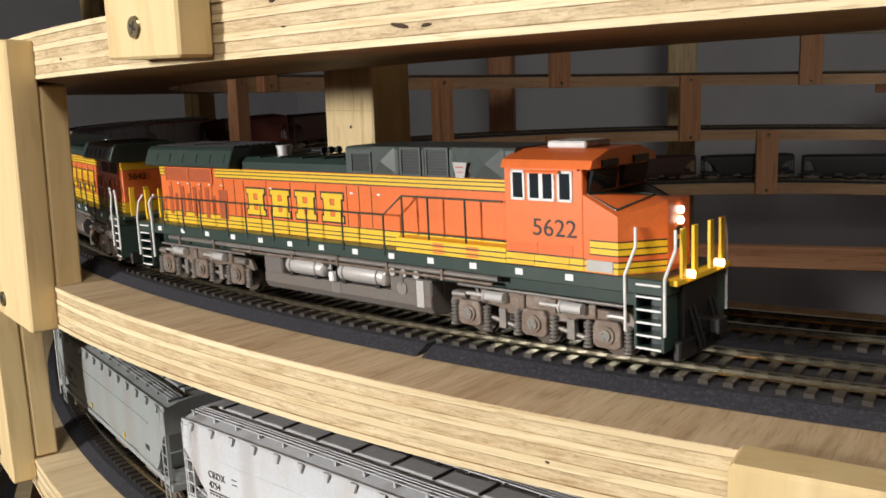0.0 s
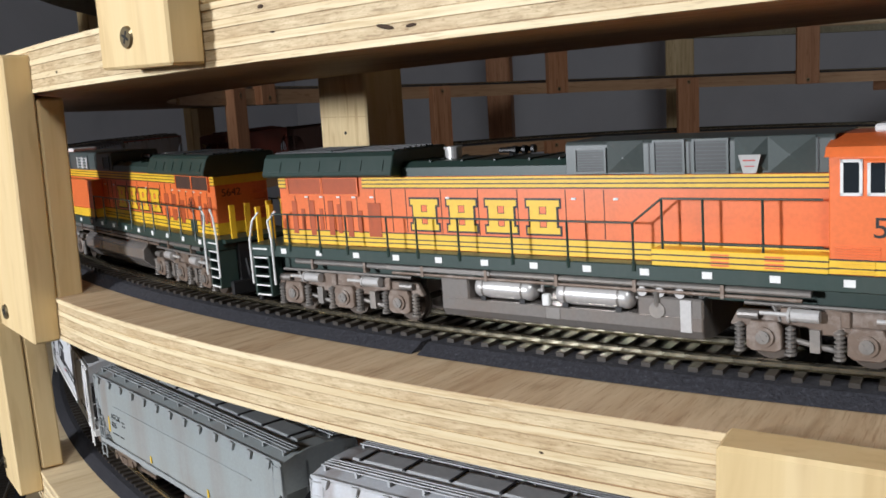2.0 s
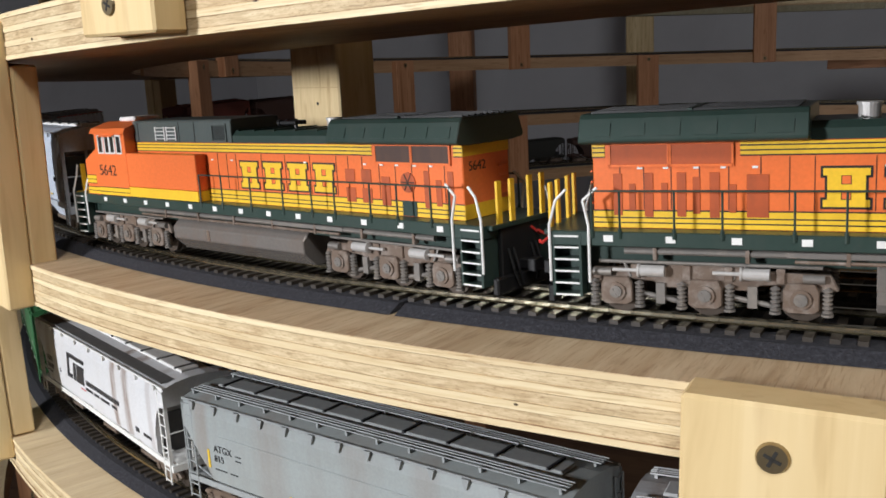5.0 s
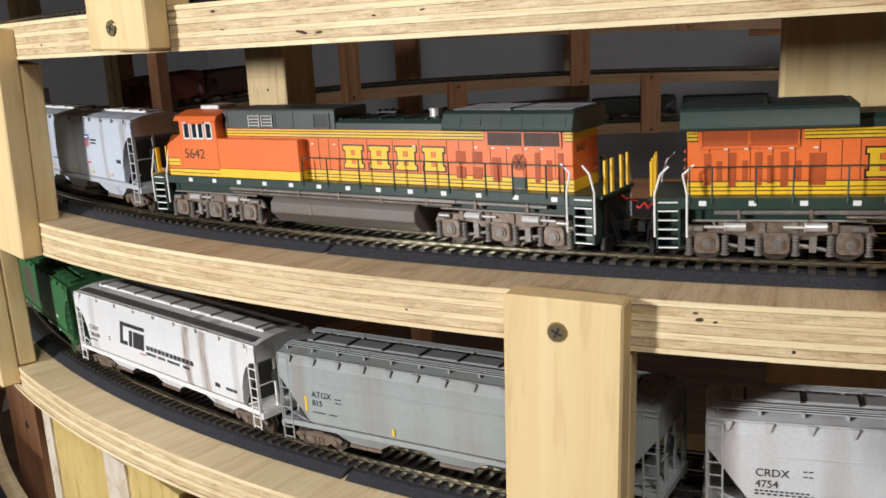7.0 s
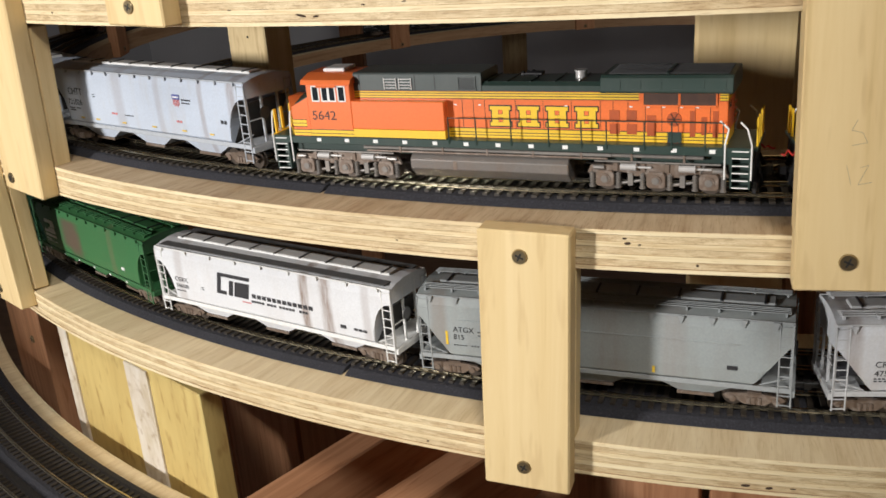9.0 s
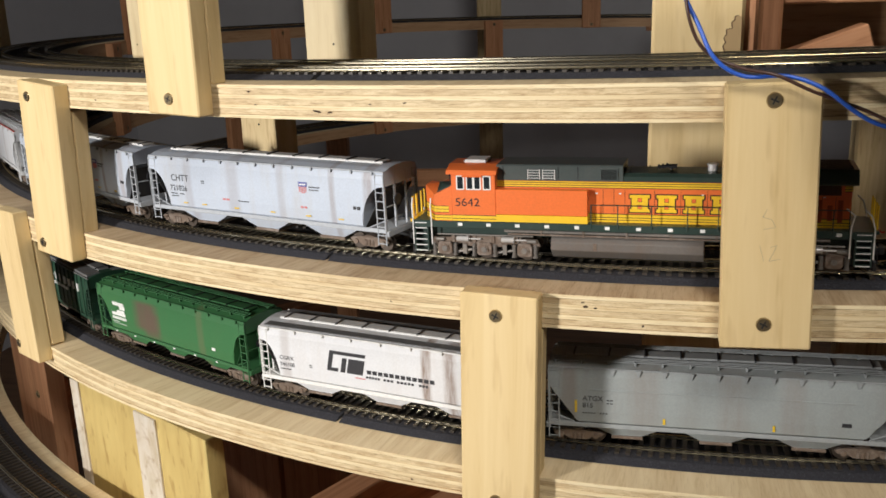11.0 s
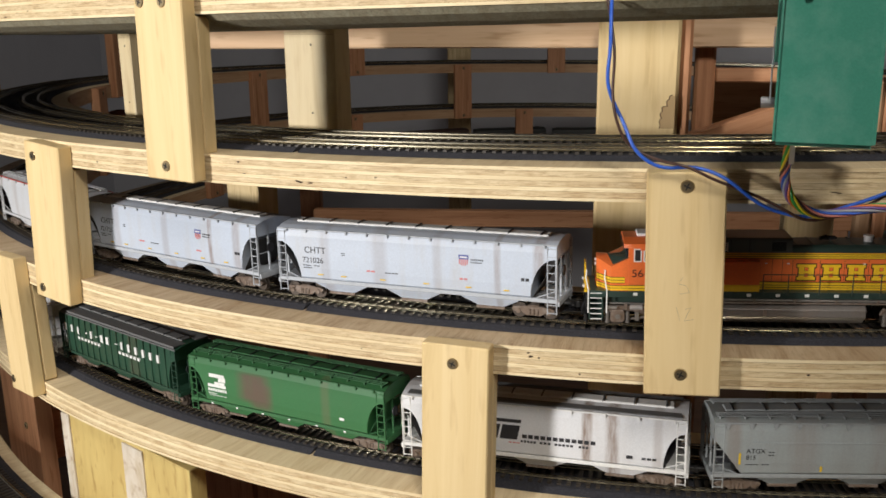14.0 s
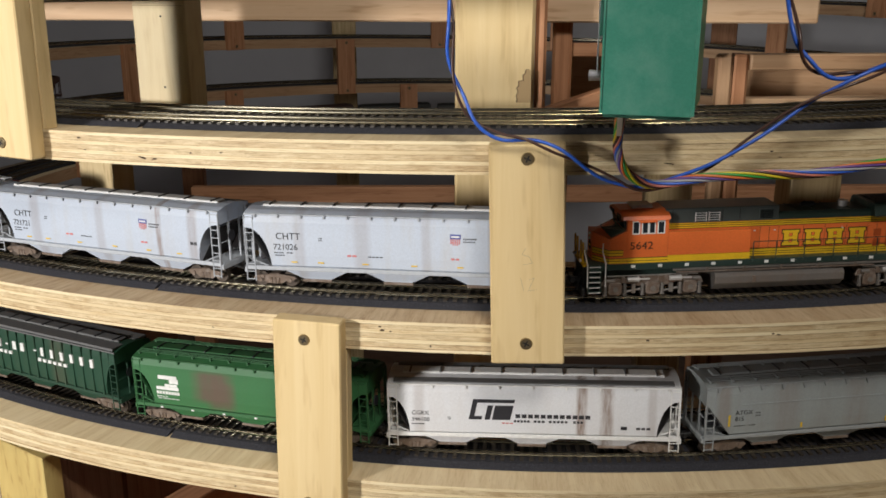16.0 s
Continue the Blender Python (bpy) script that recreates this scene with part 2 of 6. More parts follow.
def deck(turn, a0=-180.0, a1=180.0):
    ob = empty("helix_deck", Matrix(), "curved pale plywood deck of the railway helix, edge plies showing", "helix deck", "helix decks")
    HELIX_TURN[ob.name] = turn
    z = 0.0
    for i, (t, dark) in enumerate(LAYERS):
        rr = R_OUT - (0.0 if i % 2 == 0 else 0.00025)
        mat = (PLY_TOP_DARK if turn == 0 else PLY_TOP) if i == 0 else PLY_UNDER_SHADE if i == len(LAYERS) - 1 else PLY_TAN if dark else PLY_PALE
        g = 0.00014
        prof = [(R_IN, z - g), (rr, z - g), (rr, z - t + g), (R_IN, z - t + g)] if i else [(R_IN, z), (rr, z), (rr, z - t + g), (R_IN, z - t + g)]
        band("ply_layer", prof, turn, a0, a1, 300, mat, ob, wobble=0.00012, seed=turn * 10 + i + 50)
        if i in (0, len(LAYERS) - 1):
            # the outer ply shows pale where it was sawn
            band("ply_edge", [(rr - 0.003, z - 0.00015), (rr + 0.0002, z - 0.0002), (rr + 0.0002, z - t + g), (rr - 0.003, z - t + g)], turn, a0, a1, 300, PLY_PALE, ob, wobble=0.00012, seed=turn * 10 + i + 90)
        z -= t
        if i < len(LAYERS) - 1:
            band("glue_line", [(R_IN + 0.002, z + g), (R_OUT - 0.0005, z + g), (R_OUT - 0.0005, z - g), (R_IN + 0.002, z - g)], turn, a0, a1, 300, GLUE, ob)
    return ob


for turn in (-1, 0, 1):
    sheet = deck(turn)
    for a0, a1 in ((-180, -58), (52, 180)):
        band("inner_fascia", [(R_IN - 0.003, 0.0004), (R_IN - 0.0002, 0.0004), (R_IN - 0.0002, -0.0205), (R_IN - 0.003, -0.0205)], turn, a0, a1, 140, FASCIA, sheet, "brown timber strip along the inner edge")
top = deck(2)
band("fibre_underside", [(R_IN, -0.0198), (R_OUT - 0.006, -0.0198), (R_OUT - 0.011, -0.0240), (R_OUT - 0.030, -0.0285), (R_OUT - 0.060, -0.0310), (R_IN, -0.0325)], 2, -180, 180, 200, FIBRE, top, "rough grey-green fibre board underside")


def roadbed(turn, r, a0=-180.0, a1=180.0):
    """Foam strips laid end to end, with a hairline joint between them."""
    w0, w1 = 0.0235, 0.0180
    ob = empty("track_roadbed", Matrix(), "black gritty foam roadbed under the model track", "roadbed", "roadbeds")
    cuts = [a0] + [c for c in (-158.6, -122.6, -86.6, -50.6, -14.9, 21.4, 57.4, 93.4, 129.4, 165.4) if a0 < c < a1] + [a1]
    for k, (p, q) in enumerate(zip(cuts, cuts[1:])):
        if turn == 1 and r == TRACK_R[0] and abs(q + 14.9) < 0.1:
            q -= 0.10
        band("foam_strip", [(r - w0, 0.0002), (r - w1, BED_H), (r + w1, BED_H), (r + w0, 0.0002)], turn, p + 0.07, q - 0.07, max(8, int(q - p)), FOAM, ob)
    return ob


def rail(r, turn, a0, a1, parent):
    z = BED_H + TIE_H
    prof = [(r - 0.0011, z), (r + 0.0011, z), (r + 0.0004, z + 0.0005), (r + 0.0004, z + 0.0014), (r + 0.0006, z + RAIL_H), (r - 0.0006, z + RAIL_H), (r - 0.0004, z + 0.0014), (r - 0.0004, z + 0.0005)]
    return band("rail", prof, turn, a0, a1, 360, RAIL, parent)


TIE_STEP = 6.4
tie_mesh = None


def tie_points(r, a, turn):
    h = BED_H - 0.0006
    c = spot(r, a, deck_z(a, turn) + h)
    out = Vector((math.sin(radians(a)), -math.cos(radians(a)), 0))
    tan = Vector((math.cos(radians(a)), math.sin(radians(a)), 0))
    return c, out, tan


def track(turn, r, near, a0=-180.0, a1=180.0):
    ob = empty("model_track", Matrix(), "model railway track, nickel silver rails on dark brown ties", "track", "helix tracks")
    rail(r + 0.0085, turn, a0, a1, ob)
    rail(r - 0.0085, turn, a0, a1, ob)
    global tie_mesh
    hx, hy, hz = 0.0013, 0.0150, TIE_H + 0.0006
    corner = [(x, y, z) for x in (-hx, hx) for y in (-hy, hy) for z in (0, hz)]
    quads = [(0, 1, 3, 2), (4, 6, 7, 5), (0, 4, 5, 1), (2, 3, 7, 6), (0, 2, 6, 4), (1, 5, 7, 3)]
    if tie_mesh is None:
        tie_mesh = bpy.data.meshes.new("tie")
        tie_mesh.from_pydata(corner, [], quads)
        tie_mesh.materials.append(TIE)
    step = math.degrees(TIE_STEP / 1000 / r)
    n = int((a1 - a0) / step)
    verts, faces = [], []
    for i in range(n):
        a = a0 + step * (i + 0.5)
        c, out, tan = tie_points(r, a, turn)
        if near and near[0] < a < near[1]:
            t = new("tie", tie_mesh)
            t.parent = ob
            t.matrix_basis = Matrix(((tan.x, -out.x, 0, c.x), (tan.y, -out.y, 0, c.y), (0, 0, 1, c.z), (0, 0, 0, 1)))
        else:
            k = len(verts)
            verts += [c + tan * x + out * y + Vector((0, 0, z)) for x, y, z in corner]
            faces += [tuple(k + q for q in f) for f in quads]
    if verts:
        tagged(link("tie_run", verts, faces, TIE, ob), kind="stuff")
    return ob


NEAR = {(-1, 0): (-48, 20), (0, 0): (-48, 24), (1, 0): (-45, 24), (1, 1): (-40, 20)}
for turn in (-1, 0, 1, 2):
    for j, r in enumerate(TRACK_R):
        roadbed(turn, r)
        track(turn, r, NEAR.get((turn, j)))


# ---- riser blocks ----
def screw(parent, x, y, z, out=-1):
    bm = bmesh.new()
    m = Matrix.Translation((x, y, z)) @ Matrix.Rotation(radians(90), 4, "X")
    bmesh.ops.create_cone(bm, cap_ends=True, segments=20, radius1=0.0039, radius2=0.0033, depth=0.0011, matrix=m)
    s = part("screw", bm, STEEL, parent, "brass-toned cross-head screw")
    bm = bmesh.new()
    for ang in (25, 115):
        bmesh.ops.create_cube(bm, size=1.0, matrix=Matrix.Translation((x, y + out * 0.00055, z)) @ Matrix.Rotation(radians(ang), 4, "Y") @ Matrix.Diagonal((0.0041, 0.0003, 0.0008, 1)))
    part("recess", bm, DARKCUT, s)


def riser(a, width, z0, z1, r_face, thick, mat, screws, lean=0.0, yaw=0.0, label="pine riser block screwed to the plywood edge"):
    ob = empty("riser_block", Matrix.Translation(spot(r_face + thick / 2, a, (z0 + z1) / 2)) @ Matrix.Rotation(radians(a + yaw), 4, "Z") @ Matrix.Rotation(radians(lean), 4, "Y"), label, "riser block", "riser blocks")
    timber("block", (width, thick, z1 - z0), mat, ob, 0.0009)
    if r_face > R_OUT:
        # the spacer behind the block, standing on the deck
        foot = deck_z(a, round((z0 + 0.018 - deck_z(a, 0)) / RISE)) + 0.0003
        sp = timber("spacer", (width * 0.98, 0.0115, 0.0915), PINE, ob, 0.0009)
        sp.location = (0.0004, thick / 2 + 0.0064, foot + 0.0458 - (z0 + z1) / 2)
    for x, z in screws:
        screw(ob, x, -thick / 2 - 0.0003, z - (z0 + z1) / 2)
    return ob


BT = 0.0125
rf = R_OUT + 0.0006
block_marked = riser(0.01, 0.0432, -0.0197, 0.1124, rf, BT, PINE, [(0.0003, 0.1043), (-0.0009, -0.0065)], -1.64)
riser(-7.59, 0.0435, -0.1386, -0.0007, rf, BT, PINE, [(-0.0015, -0.0127), (-0.0013, -0.1260)], 0.93, 2.0)
riser(-19.46, 0.0444, 0.0882, 0.2160, rf, BT, PINE, [(-0.0162, 0.2069), (0.0043, 0.2071), (-0.0028, 0.0980)], 0.77)
riser(-28.44, 0.0461, -0.0275, 0.1020, rf, BT, PINE, [(-0.0115, 0.0911), (-0.0131, -0.0188)], 3.59, 4.5)
riser(-33.79, 0.0426, -0.1344, -0.0062, rf, BT, PINE, [(-0.0140, -0.0190), (-0.0158, -0.1237)], -2.71, 2.5)
for a, lo in ((24, 1), (20, -1), (-42, 1), (31, 0), (-56, 0), (-62, -1), (44, 1), (48, -1), (60, 0), (-70, 1), (-84, 0)):
    z0 = deck_z(a, lo) - 0.018
    riser(a, 0.043, z0, z0 + 0.131, rf, BT, PINE, [(0, z0 + 0.012), (0, z0 + 0.121)])
# posts along the inner edge, nailed, two short lengths one above the other
for a, lo, w in ((-24.7, 0, 0.040), (-19.2, 1, 0.047), (14.0, 0, 0.04), (22.0, 1, 0.04), (40, 0, 0.04), (-36.3, 1, 0.026)):
    z0 = deck_z(a, lo) - 0.010
    # lower posts get the duller pine, painting in the shade of the deck above
    post = riser(a, w, z0, z0 + (0.128 if lo == 1 else 0.1205), R_IN - 0.0265, 0.024, PINE_PALE if lo == 1 else PINE_OLD_SHADED, [], 0.0, 6.0 if w > 0.045 else 0.0, label="pale pine post block along the inner edge")
    bm = bmesh.new()
    for x, z in ((0.001, -0.040), (0.002, 0.014), (0.0005, 0.047)):
        bmesh.ops.create_cone(bm, cap_ends=True, segments=8, radius1=0.0008, radius2=0.0008, depth=0.0004, matrix=Matrix.Translation((x, -0.0121, z)) @ Matrix.Rotation(radians(90), 4, "X"))
    part("nail_hole", bm, DARKCUT, post, "small dark nail holes")
    bm = bmesh.new()
    bmesh.ops.create_cube(bm, size=1.0, matrix=Matrix.Translation((0, -0.01205, 0.022)) @ Matrix.Diagonal((w * 0.97, 0.0002, 0.0003, 1)))
    part("seam", bm, GLUE, post, "fine seam across the post")
for lo, angles in ((0, (-73.5, -111.4, -149, 175, 140, 105, 75)), (-1, (-101, -129.3, -159.7, 170, 140, 110, 80)), (1, (-80, -130, -165, 160, 125, 90))):
    for a in angles:
        z0 = deck_z(a, lo) - 0.021
        ob = riser(a, 0.044, z0, z0 + 0.133, R_IN - 0.0136, 0.013, PINE_RED, [], label="reddish pine riser block on the far side")
        for z in (-0.058, 0.058):
            screw(ob, 0, 0.0068, z, 1)

# ---- rolling stock, in millimetres, x along the car, z up from the rail head ----
MM = 0.001
ORANGE = paint("loco_orange", (0.80, 0.175, 0.042), 0.34, (0.30, 0.10, 0.04), 0.22, 60)
ORANGE_DARK = paint("loco_grille", (0.42, 0.075, 0.012), 0.6, (0.10, 0.03, 0.01), 0.5, 200)
GRILLE_DARK = paint("loco_grille_dark", (0.055, 0.022, 0.012), 0.6, (0.12, 0.05, 0.02), 0.5, 200)
YELLOW = paint("loco_yellow", (0.83, 0.52, 0.02), 0.45, (0.4, 0.2, 0.03), 0.2, 70)
GREEN_BLACK = paint("loco_dark_green", (0.026, 0.048, 0.040), 0.36, (0.10, 0.10, 0.09), 0.25, 60)
LINE_BLACK = plain("stripe_black", (0.015, 0.013, 0.012), 0.5)
GRIME = paint("running_gear_grime", (0.195, 0.145, 0.112), 0.38, (0.42, 0.38, 0.35), 0.75, 230, 0.35, False)
HOOD_GREY = paint("hood_grey_green", (0.075, 0.092, 0.088), 0.34, (0.16, 0.16, 0.15), 0.3, 60)
# near black: the shade of the recessed car ends, over weathering
SLOPE_SHADE = paint("slope_sheet_shade", (0.030, 0.028, 0.027), 0.7, (0.10, 0.08, 0.06), 0.4, 80)
FAR_DARK = paint("stored_car_dark", (0.022, 0.024, 0.022), 0.6, (0.05, 0.035, 0.03), 0.5, 60)
FAR_BROWN = paint("stored_car_brown", (0.055, 0.026, 0.020), 0.6, (0.04, 0.03, 0.028), 0.5, 60)
TANK_GREY = paint("fuel_tank_grey", (0.30, 0.275, 0.255), 0.26, (0.30, 0.22, 0.17), 0.6, 60, 0.55, False)
PIPE_GREY = paint("sill_pipe_grey", (0.22, 0.205, 0.19), 0.4, (0.42, 0.36, 0.30), 0.5, 120, 0.4, False)
SILVER = paint("air_tank_silver", (0.60, 0.585, 0.57), 0.33, (0.40, 0.36, 0.33), 0.4, 120, 0.4, False)
WHITE = plain("decal_white", (0.80, 0.80, 0.78), 0.5)
BLACK = plain("black_plastic", (0.012, 0.012, 0.013), 0.45)
GLASS = plain("cab_glass", (0.02, 0.025, 0.03), 0.08)
GLOW = plain("headlight_glow", (1.0, 0.93, 0.80), 0.3, 0.0, 9.0)
AMBER = plain("ditch_light_glow", (1.0, 0.50, 0.20), 0.3, 0.0, 9.0)
WHEEL = plain("wheel_steel", (0.10, 0.08, 0.065), 0.45, 0.6)
PLATE = paint("placard_grey", (0.46, 0.46, 0.45), 0.5, (0.4, 0.3, 0.2), 0.5, 200)
RED_BAR = plain("placard_red", (0.50, 0.10, 0.08), 0.5)
WIRE_RED = plain("wire_red", (0.55, 0.04, 0.03), 0.5)


def box(bm, x0, x1, y0, y1, z0, z1):
    bmesh.ops.create_cube(bm, size=1.0, matrix=Matrix.Translation(((x0 + x1) / 2 * MM, (y0 + y1) / 2 * MM, (z0 + z1) / 2 * MM)) @ Matrix.Diagonal((abs(x1 - x0) * MM, abs(y1 - y0) * MM, abs(z1 - z0) * MM, 1)))


def rod(bm, p, q, r, seg=8):
    p, q = Vector(p) * MM, Vector(q) * MM
    d = q - p
    bmesh.ops.create_cone(bm, cap_ends=True, segments=seg, radius1=r * MM, radius2=r * MM, depth=d.length, matrix=Matrix.Translation((p + q) / 2) @ d.to_track_quat("Z", "Y").to_matrix().to_4x4())


def prism(bm, poly, y0, y1):
    """Extrudes a polygon of (x, z) from y0 to y1."""
    a = [bm.verts.new((x * MM, y0 * MM, z * MM)) for x, z in poly]
    b = [bm.verts.new((x * MM, y1 * MM, z * MM)) for x, z in poly]
    n = len(poly)
    bm.faces.new(a)
    bm.faces.new(list(reversed(b)))
    for i in range(n):
        bm.faces.new((a[i], b[i], b[(i + 1) % n], a[(i + 1) % n]))
    bmesh.ops.recalc_face_normals(bm, faces=bm.faces)


def loft(bm, secs):
    """Skins cross-sections, each a list of (x, y, z)."""
    rows = [[bm.verts.new(Vector(p) * MM) for p in s] for s in secs]
    n = len(rows[0])
    for r, q in zip(rows, rows[1:]):
        for i in range(n):
            bm.faces.new((r[i], q[i], q[(i + 1) % n], r[(i + 1) % n]))
    bm.faces.new(rows[0])
    bm.faces.new(list(reversed(rows[-1])))
    bmesh.ops.recalc_face_normals(bm, faces=bm.faces)


def soft(bm, w=0.25):
    bmesh.ops.bevel(bm, geom=[e for e in bm.edges if e.calc_face_angle(0) > 0.5], offset=w * MM, segments=1, affect="EDGES")


def turned(bm, x, y, prof, seg=12):
    """Turns a profile of (radius, z) about an upright axis."""
    rows = [[bm.verts.new(((x + r * math.cos(2 * math.pi * k / seg)) * MM, (y + r * math.sin(2 * math.pi * k / seg)) * MM, z * MM)) for k in range(seg)] for r, z in prof]
    for p, q in zip(rows, rows[1:]):
        for k in range(seg):
            bm.faces.new((p[k], p[(k + 1) % seg], q[(k + 1) % seg], q[k]))
    bm.faces.new(rows[0])
    bm.faces.new(rows[-1])
    bmesh.ops.recalc_face_normals(bm, faces=bm.faces)


def one(name, mat, parent, boxes, bevel=0.0, label=""):
    bm = bmesh.new()
    for b in boxes:
        box(bm, *b)
    if bevel:
        soft(bm, bevel)
    return part(name, bm, mat, parent, label)


def lettering(name, text, size, x, y, z, mat, parent, side, centred=True, stretch=1.0, raise_mm=0.06):
    """Raised lettering on a car side; side -1 faces -y, +1 faces +y."""
    cu = bpy.data.curves.new(name, "FONT")
    cu.body, cu.size, cu.extrude = text, size * MM, raise_mm * MM
    cu.align_x = "CENTER" if centred else "LEFT"
    tmp = bpy.data.objects.new(name, cu)
    me = bpy.data.meshes.new_from_object(tmp)
    me.name = name
    bpy.data.objects.remove(tmp)
    me.materials.append(mat)
    ob = new(name, me)
    ob.parent = parent
    ob.matrix_basis = Matrix.Translation((x * MM, y * MM, z * MM)) @ Matrix.Rotation(0 if side < 0 else math.pi, 4, "Z") @ Matrix.Rotation(radians(90), 4, "X") @ Matrix.Diagonal((stretch, 1, 1, 1))
    return ob


WHEELS = []


def wheelset(parent, x, r):
    """An axle with two wheels, turning about its own middle."""
    bm = bmesh.new()
    for s in (-1, 1):
        rod(bm, (0, s * 7.2, 0), (0, s * 9.3, 0), r, 22)
        rod(bm, (0, s * 6.6, 0), (0, s * 7.2, 0), r + 0.7, 22)
        rod(bm, (0, s * 9.3, 0), (0, s * 9.7, 0), r * 0.35, 12)
        for k in range(5):
            q = 2 * math.pi * k / 5
            rod(bm, (r * 0.62 * math.cos(q), s * 9.2, r * 0.62 * math.sin(q)), (r * 0.62 * math.cos(q), s * 9.45, r * 0.62 * math.sin(q)), r * 0.12, 8)
    rod(bm, (0, -8, 0), (0, 8, 0), 1.2, 8)
    ob = part("wheelset", bm, WHEEL, parent)
    ob.matrix_basis = Matrix.Translation((x * MM, 0, r * MM))
    WHEELS.append((ob, x, r))
    return ob


def loco_truck(parent, cx):
    bm = bmesh.new()
    for s in (-1, 1):
        prism(bm, [(cx - 33, 9.5), (cx - 31, 13.6), (cx - 12, 14.0), (cx - 9, 15.4), (cx + 9, 15.4), (cx + 12, 14.0), (cx + 31, 13.6), (cx + 33, 9.5), (cx + 28, 9.0), (cx + 25, 10.8), (cx + 14, 10.2), (cx + 12, 8.6), (cx - 12, 8.6), (cx - 14, 10.2), (cx - 25, 10.8), (cx - 28, 9.0)], s * 12.2, s * 14.2)
    box(bm, cx - 6, cx + 6, -12, 12, 8, 13)
    soft(bm, 0.3)
    t = part("truck", bm, GRIME, parent, "weathered brown three-axle truck side frame")
    for dx in (-24, 0, 24):
        x = cx + dx
        wheelset(t, x, 5.8)
        for s in (-1, 1):
            bm = bmesh.new()
            prism(bm, [(x - 3.0, 3.6), (x - 4.4, 4.6), (x - 4.4, 9.4), (x - 3.4, 11.4), (x + 3.4, 11.4), (x + 4.4, 9.4), (x + 4.4, 4.6), (x + 3.0, 3.6)], s * 14.0, s * 15.9)
            soft(bm, 0.25)
            rod(bm, (x, s * 15.8, 7.4), (x, s * 16.5, 7.4), 2.6, 18)
            box_part = part("axle_box", bm, GRIME, t, "worn square axle box")
            bm = bmesh.new()
            rod(bm, (x, s * 16.4, 7.4), (x, s * 17.0, 7.4), 1.7, 14)
            for q in range(3):
                w = 2 * math.pi * q / 3 + 0.5
                rod(bm, (x + 0.95 * math.cos(w), s * 16.9, 7.4 + 0.95 * math.sin(w)), (x + 0.95 * math.cos(w), s * 17.2, 7.4 + 0.95 * math.sin(w)), 0.32, 6)
            part("bearing_cover", bm, PIPE_GREY, box_part)
            for o in (-6.3, 6.3):
                bm = bmesh.new()
                prof = [(0.2, 3.1), (1.5, 3.1), (1.5, 3.7)]
                for k in range(6):
                    prof += [(0.8, 3.8 + k * 1.1), (1.3, 4.1 + k * 1.1), (1.3, 4.4 + k * 1.1), (0.8, 4.7 + k * 1.1)]
                turned(bm, x + o, s * 14.9, prof + [(0.2, 10.6)], 10)
                part("coil_spring", bm, PIPE_GREY, t, "grey metal coil spring")
    for s in (-1, 1):
        for dx in (-14, 13):
            bm = bmesh.new()
            rod(bm, (cx + dx - 3.4, s * 15.4, 13.4), (cx + dx + 3.4, s * 15.4, 13.4), 1.6, 14)
            rod(bm, (cx + dx - 4.0, s * 15.4, 13.4), (cx + dx - 3.4, s * 15.4, 13.4), 1.9, 14)
            rod(bm, (cx + dx - 11, s * 15.4, 13.4), (cx + dx - 4, s * 15.4, 13.4), 0.55, 8)
            part("brake_cylinder", bm, SILVER, t, "worn bare metal brake cylinder")
        for dx in (-12, 12):
            bm = bmesh.new()
            rod(bm, (cx + dx - 5, s * 13.6, 6.6), (cx + dx + 5, s * 13.6, 4.8), 0.75, 8)
            box(bm, cx + dx - 1.2, cx + dx + 1.2, s * 13, s * 15, 4.2, 10)
            part("brake_rigging", bm, PIPE_GREY, t)
        for dx in (-28, 27):
            bm = bmesh.new()
            rod(bm, (cx + dx - 2.6, s * 14.8, 12.6), (cx + dx + 2.6, s * 14.8, 12.6), 1.15, 12)
            part("snubber", bm, PIPE_GREY, t)
        for dx in (-19, -5, 6, 19):
            one("frame_bracket", GRIME, t, [(cx + dx - 1.1, cx + dx + 1.1, s * 14.0, s * 15.0, 11.0, 15.0)], 0.2)
        bm = bmesh.new()
        rod(bm, (cx - 29, s * 14.6, 15.6), (cx + 29, s * 14.6, 15.6), 0.5, 8)
        rod(bm, (cx + 10, s * 14.6, 15.6), (cx + 12, s * 15.0, 12.0), 0.45, 6)
        rod(bm, (cx - 22, s * 14.6, 15.6), (cx - 20, s * 15.0, 11.5), 0.45, 6)
        part("brake_pipe", bm, PIPE_GREY, t)
        bm = bmesh.new()
        for dx in (-17, 7, 16):
            rod(bm, (cx + dx, s * 14.1, 12.0), (cx + dx, s * 14.5, 12.0), 0.7, 10)
        part("frame_boss", bm, PIPE_GREY, t)
    return t


def handrail(parent, s, xs, z0, z1, mat=BLACK, y=17.3, r=0.34):
    bm = bmesh.new()
    rod(bm, (xs[0], s * y, z1), (xs[-1], s * y, z1), r * 0.85, 6)
    rail = part("handrail", bm, mat, parent)
    for x in xs:
        bm = bmesh.new()
        rod(bm, (x, s * y, z0), (x, s * y, z1), r, 6)
        rod(bm, (x, s * y, z0 - 0.4), (x, s * y, z0 + 2.2), r * 1.7, 6)
        part("stanchion", bm, mat, rail)
    return rail


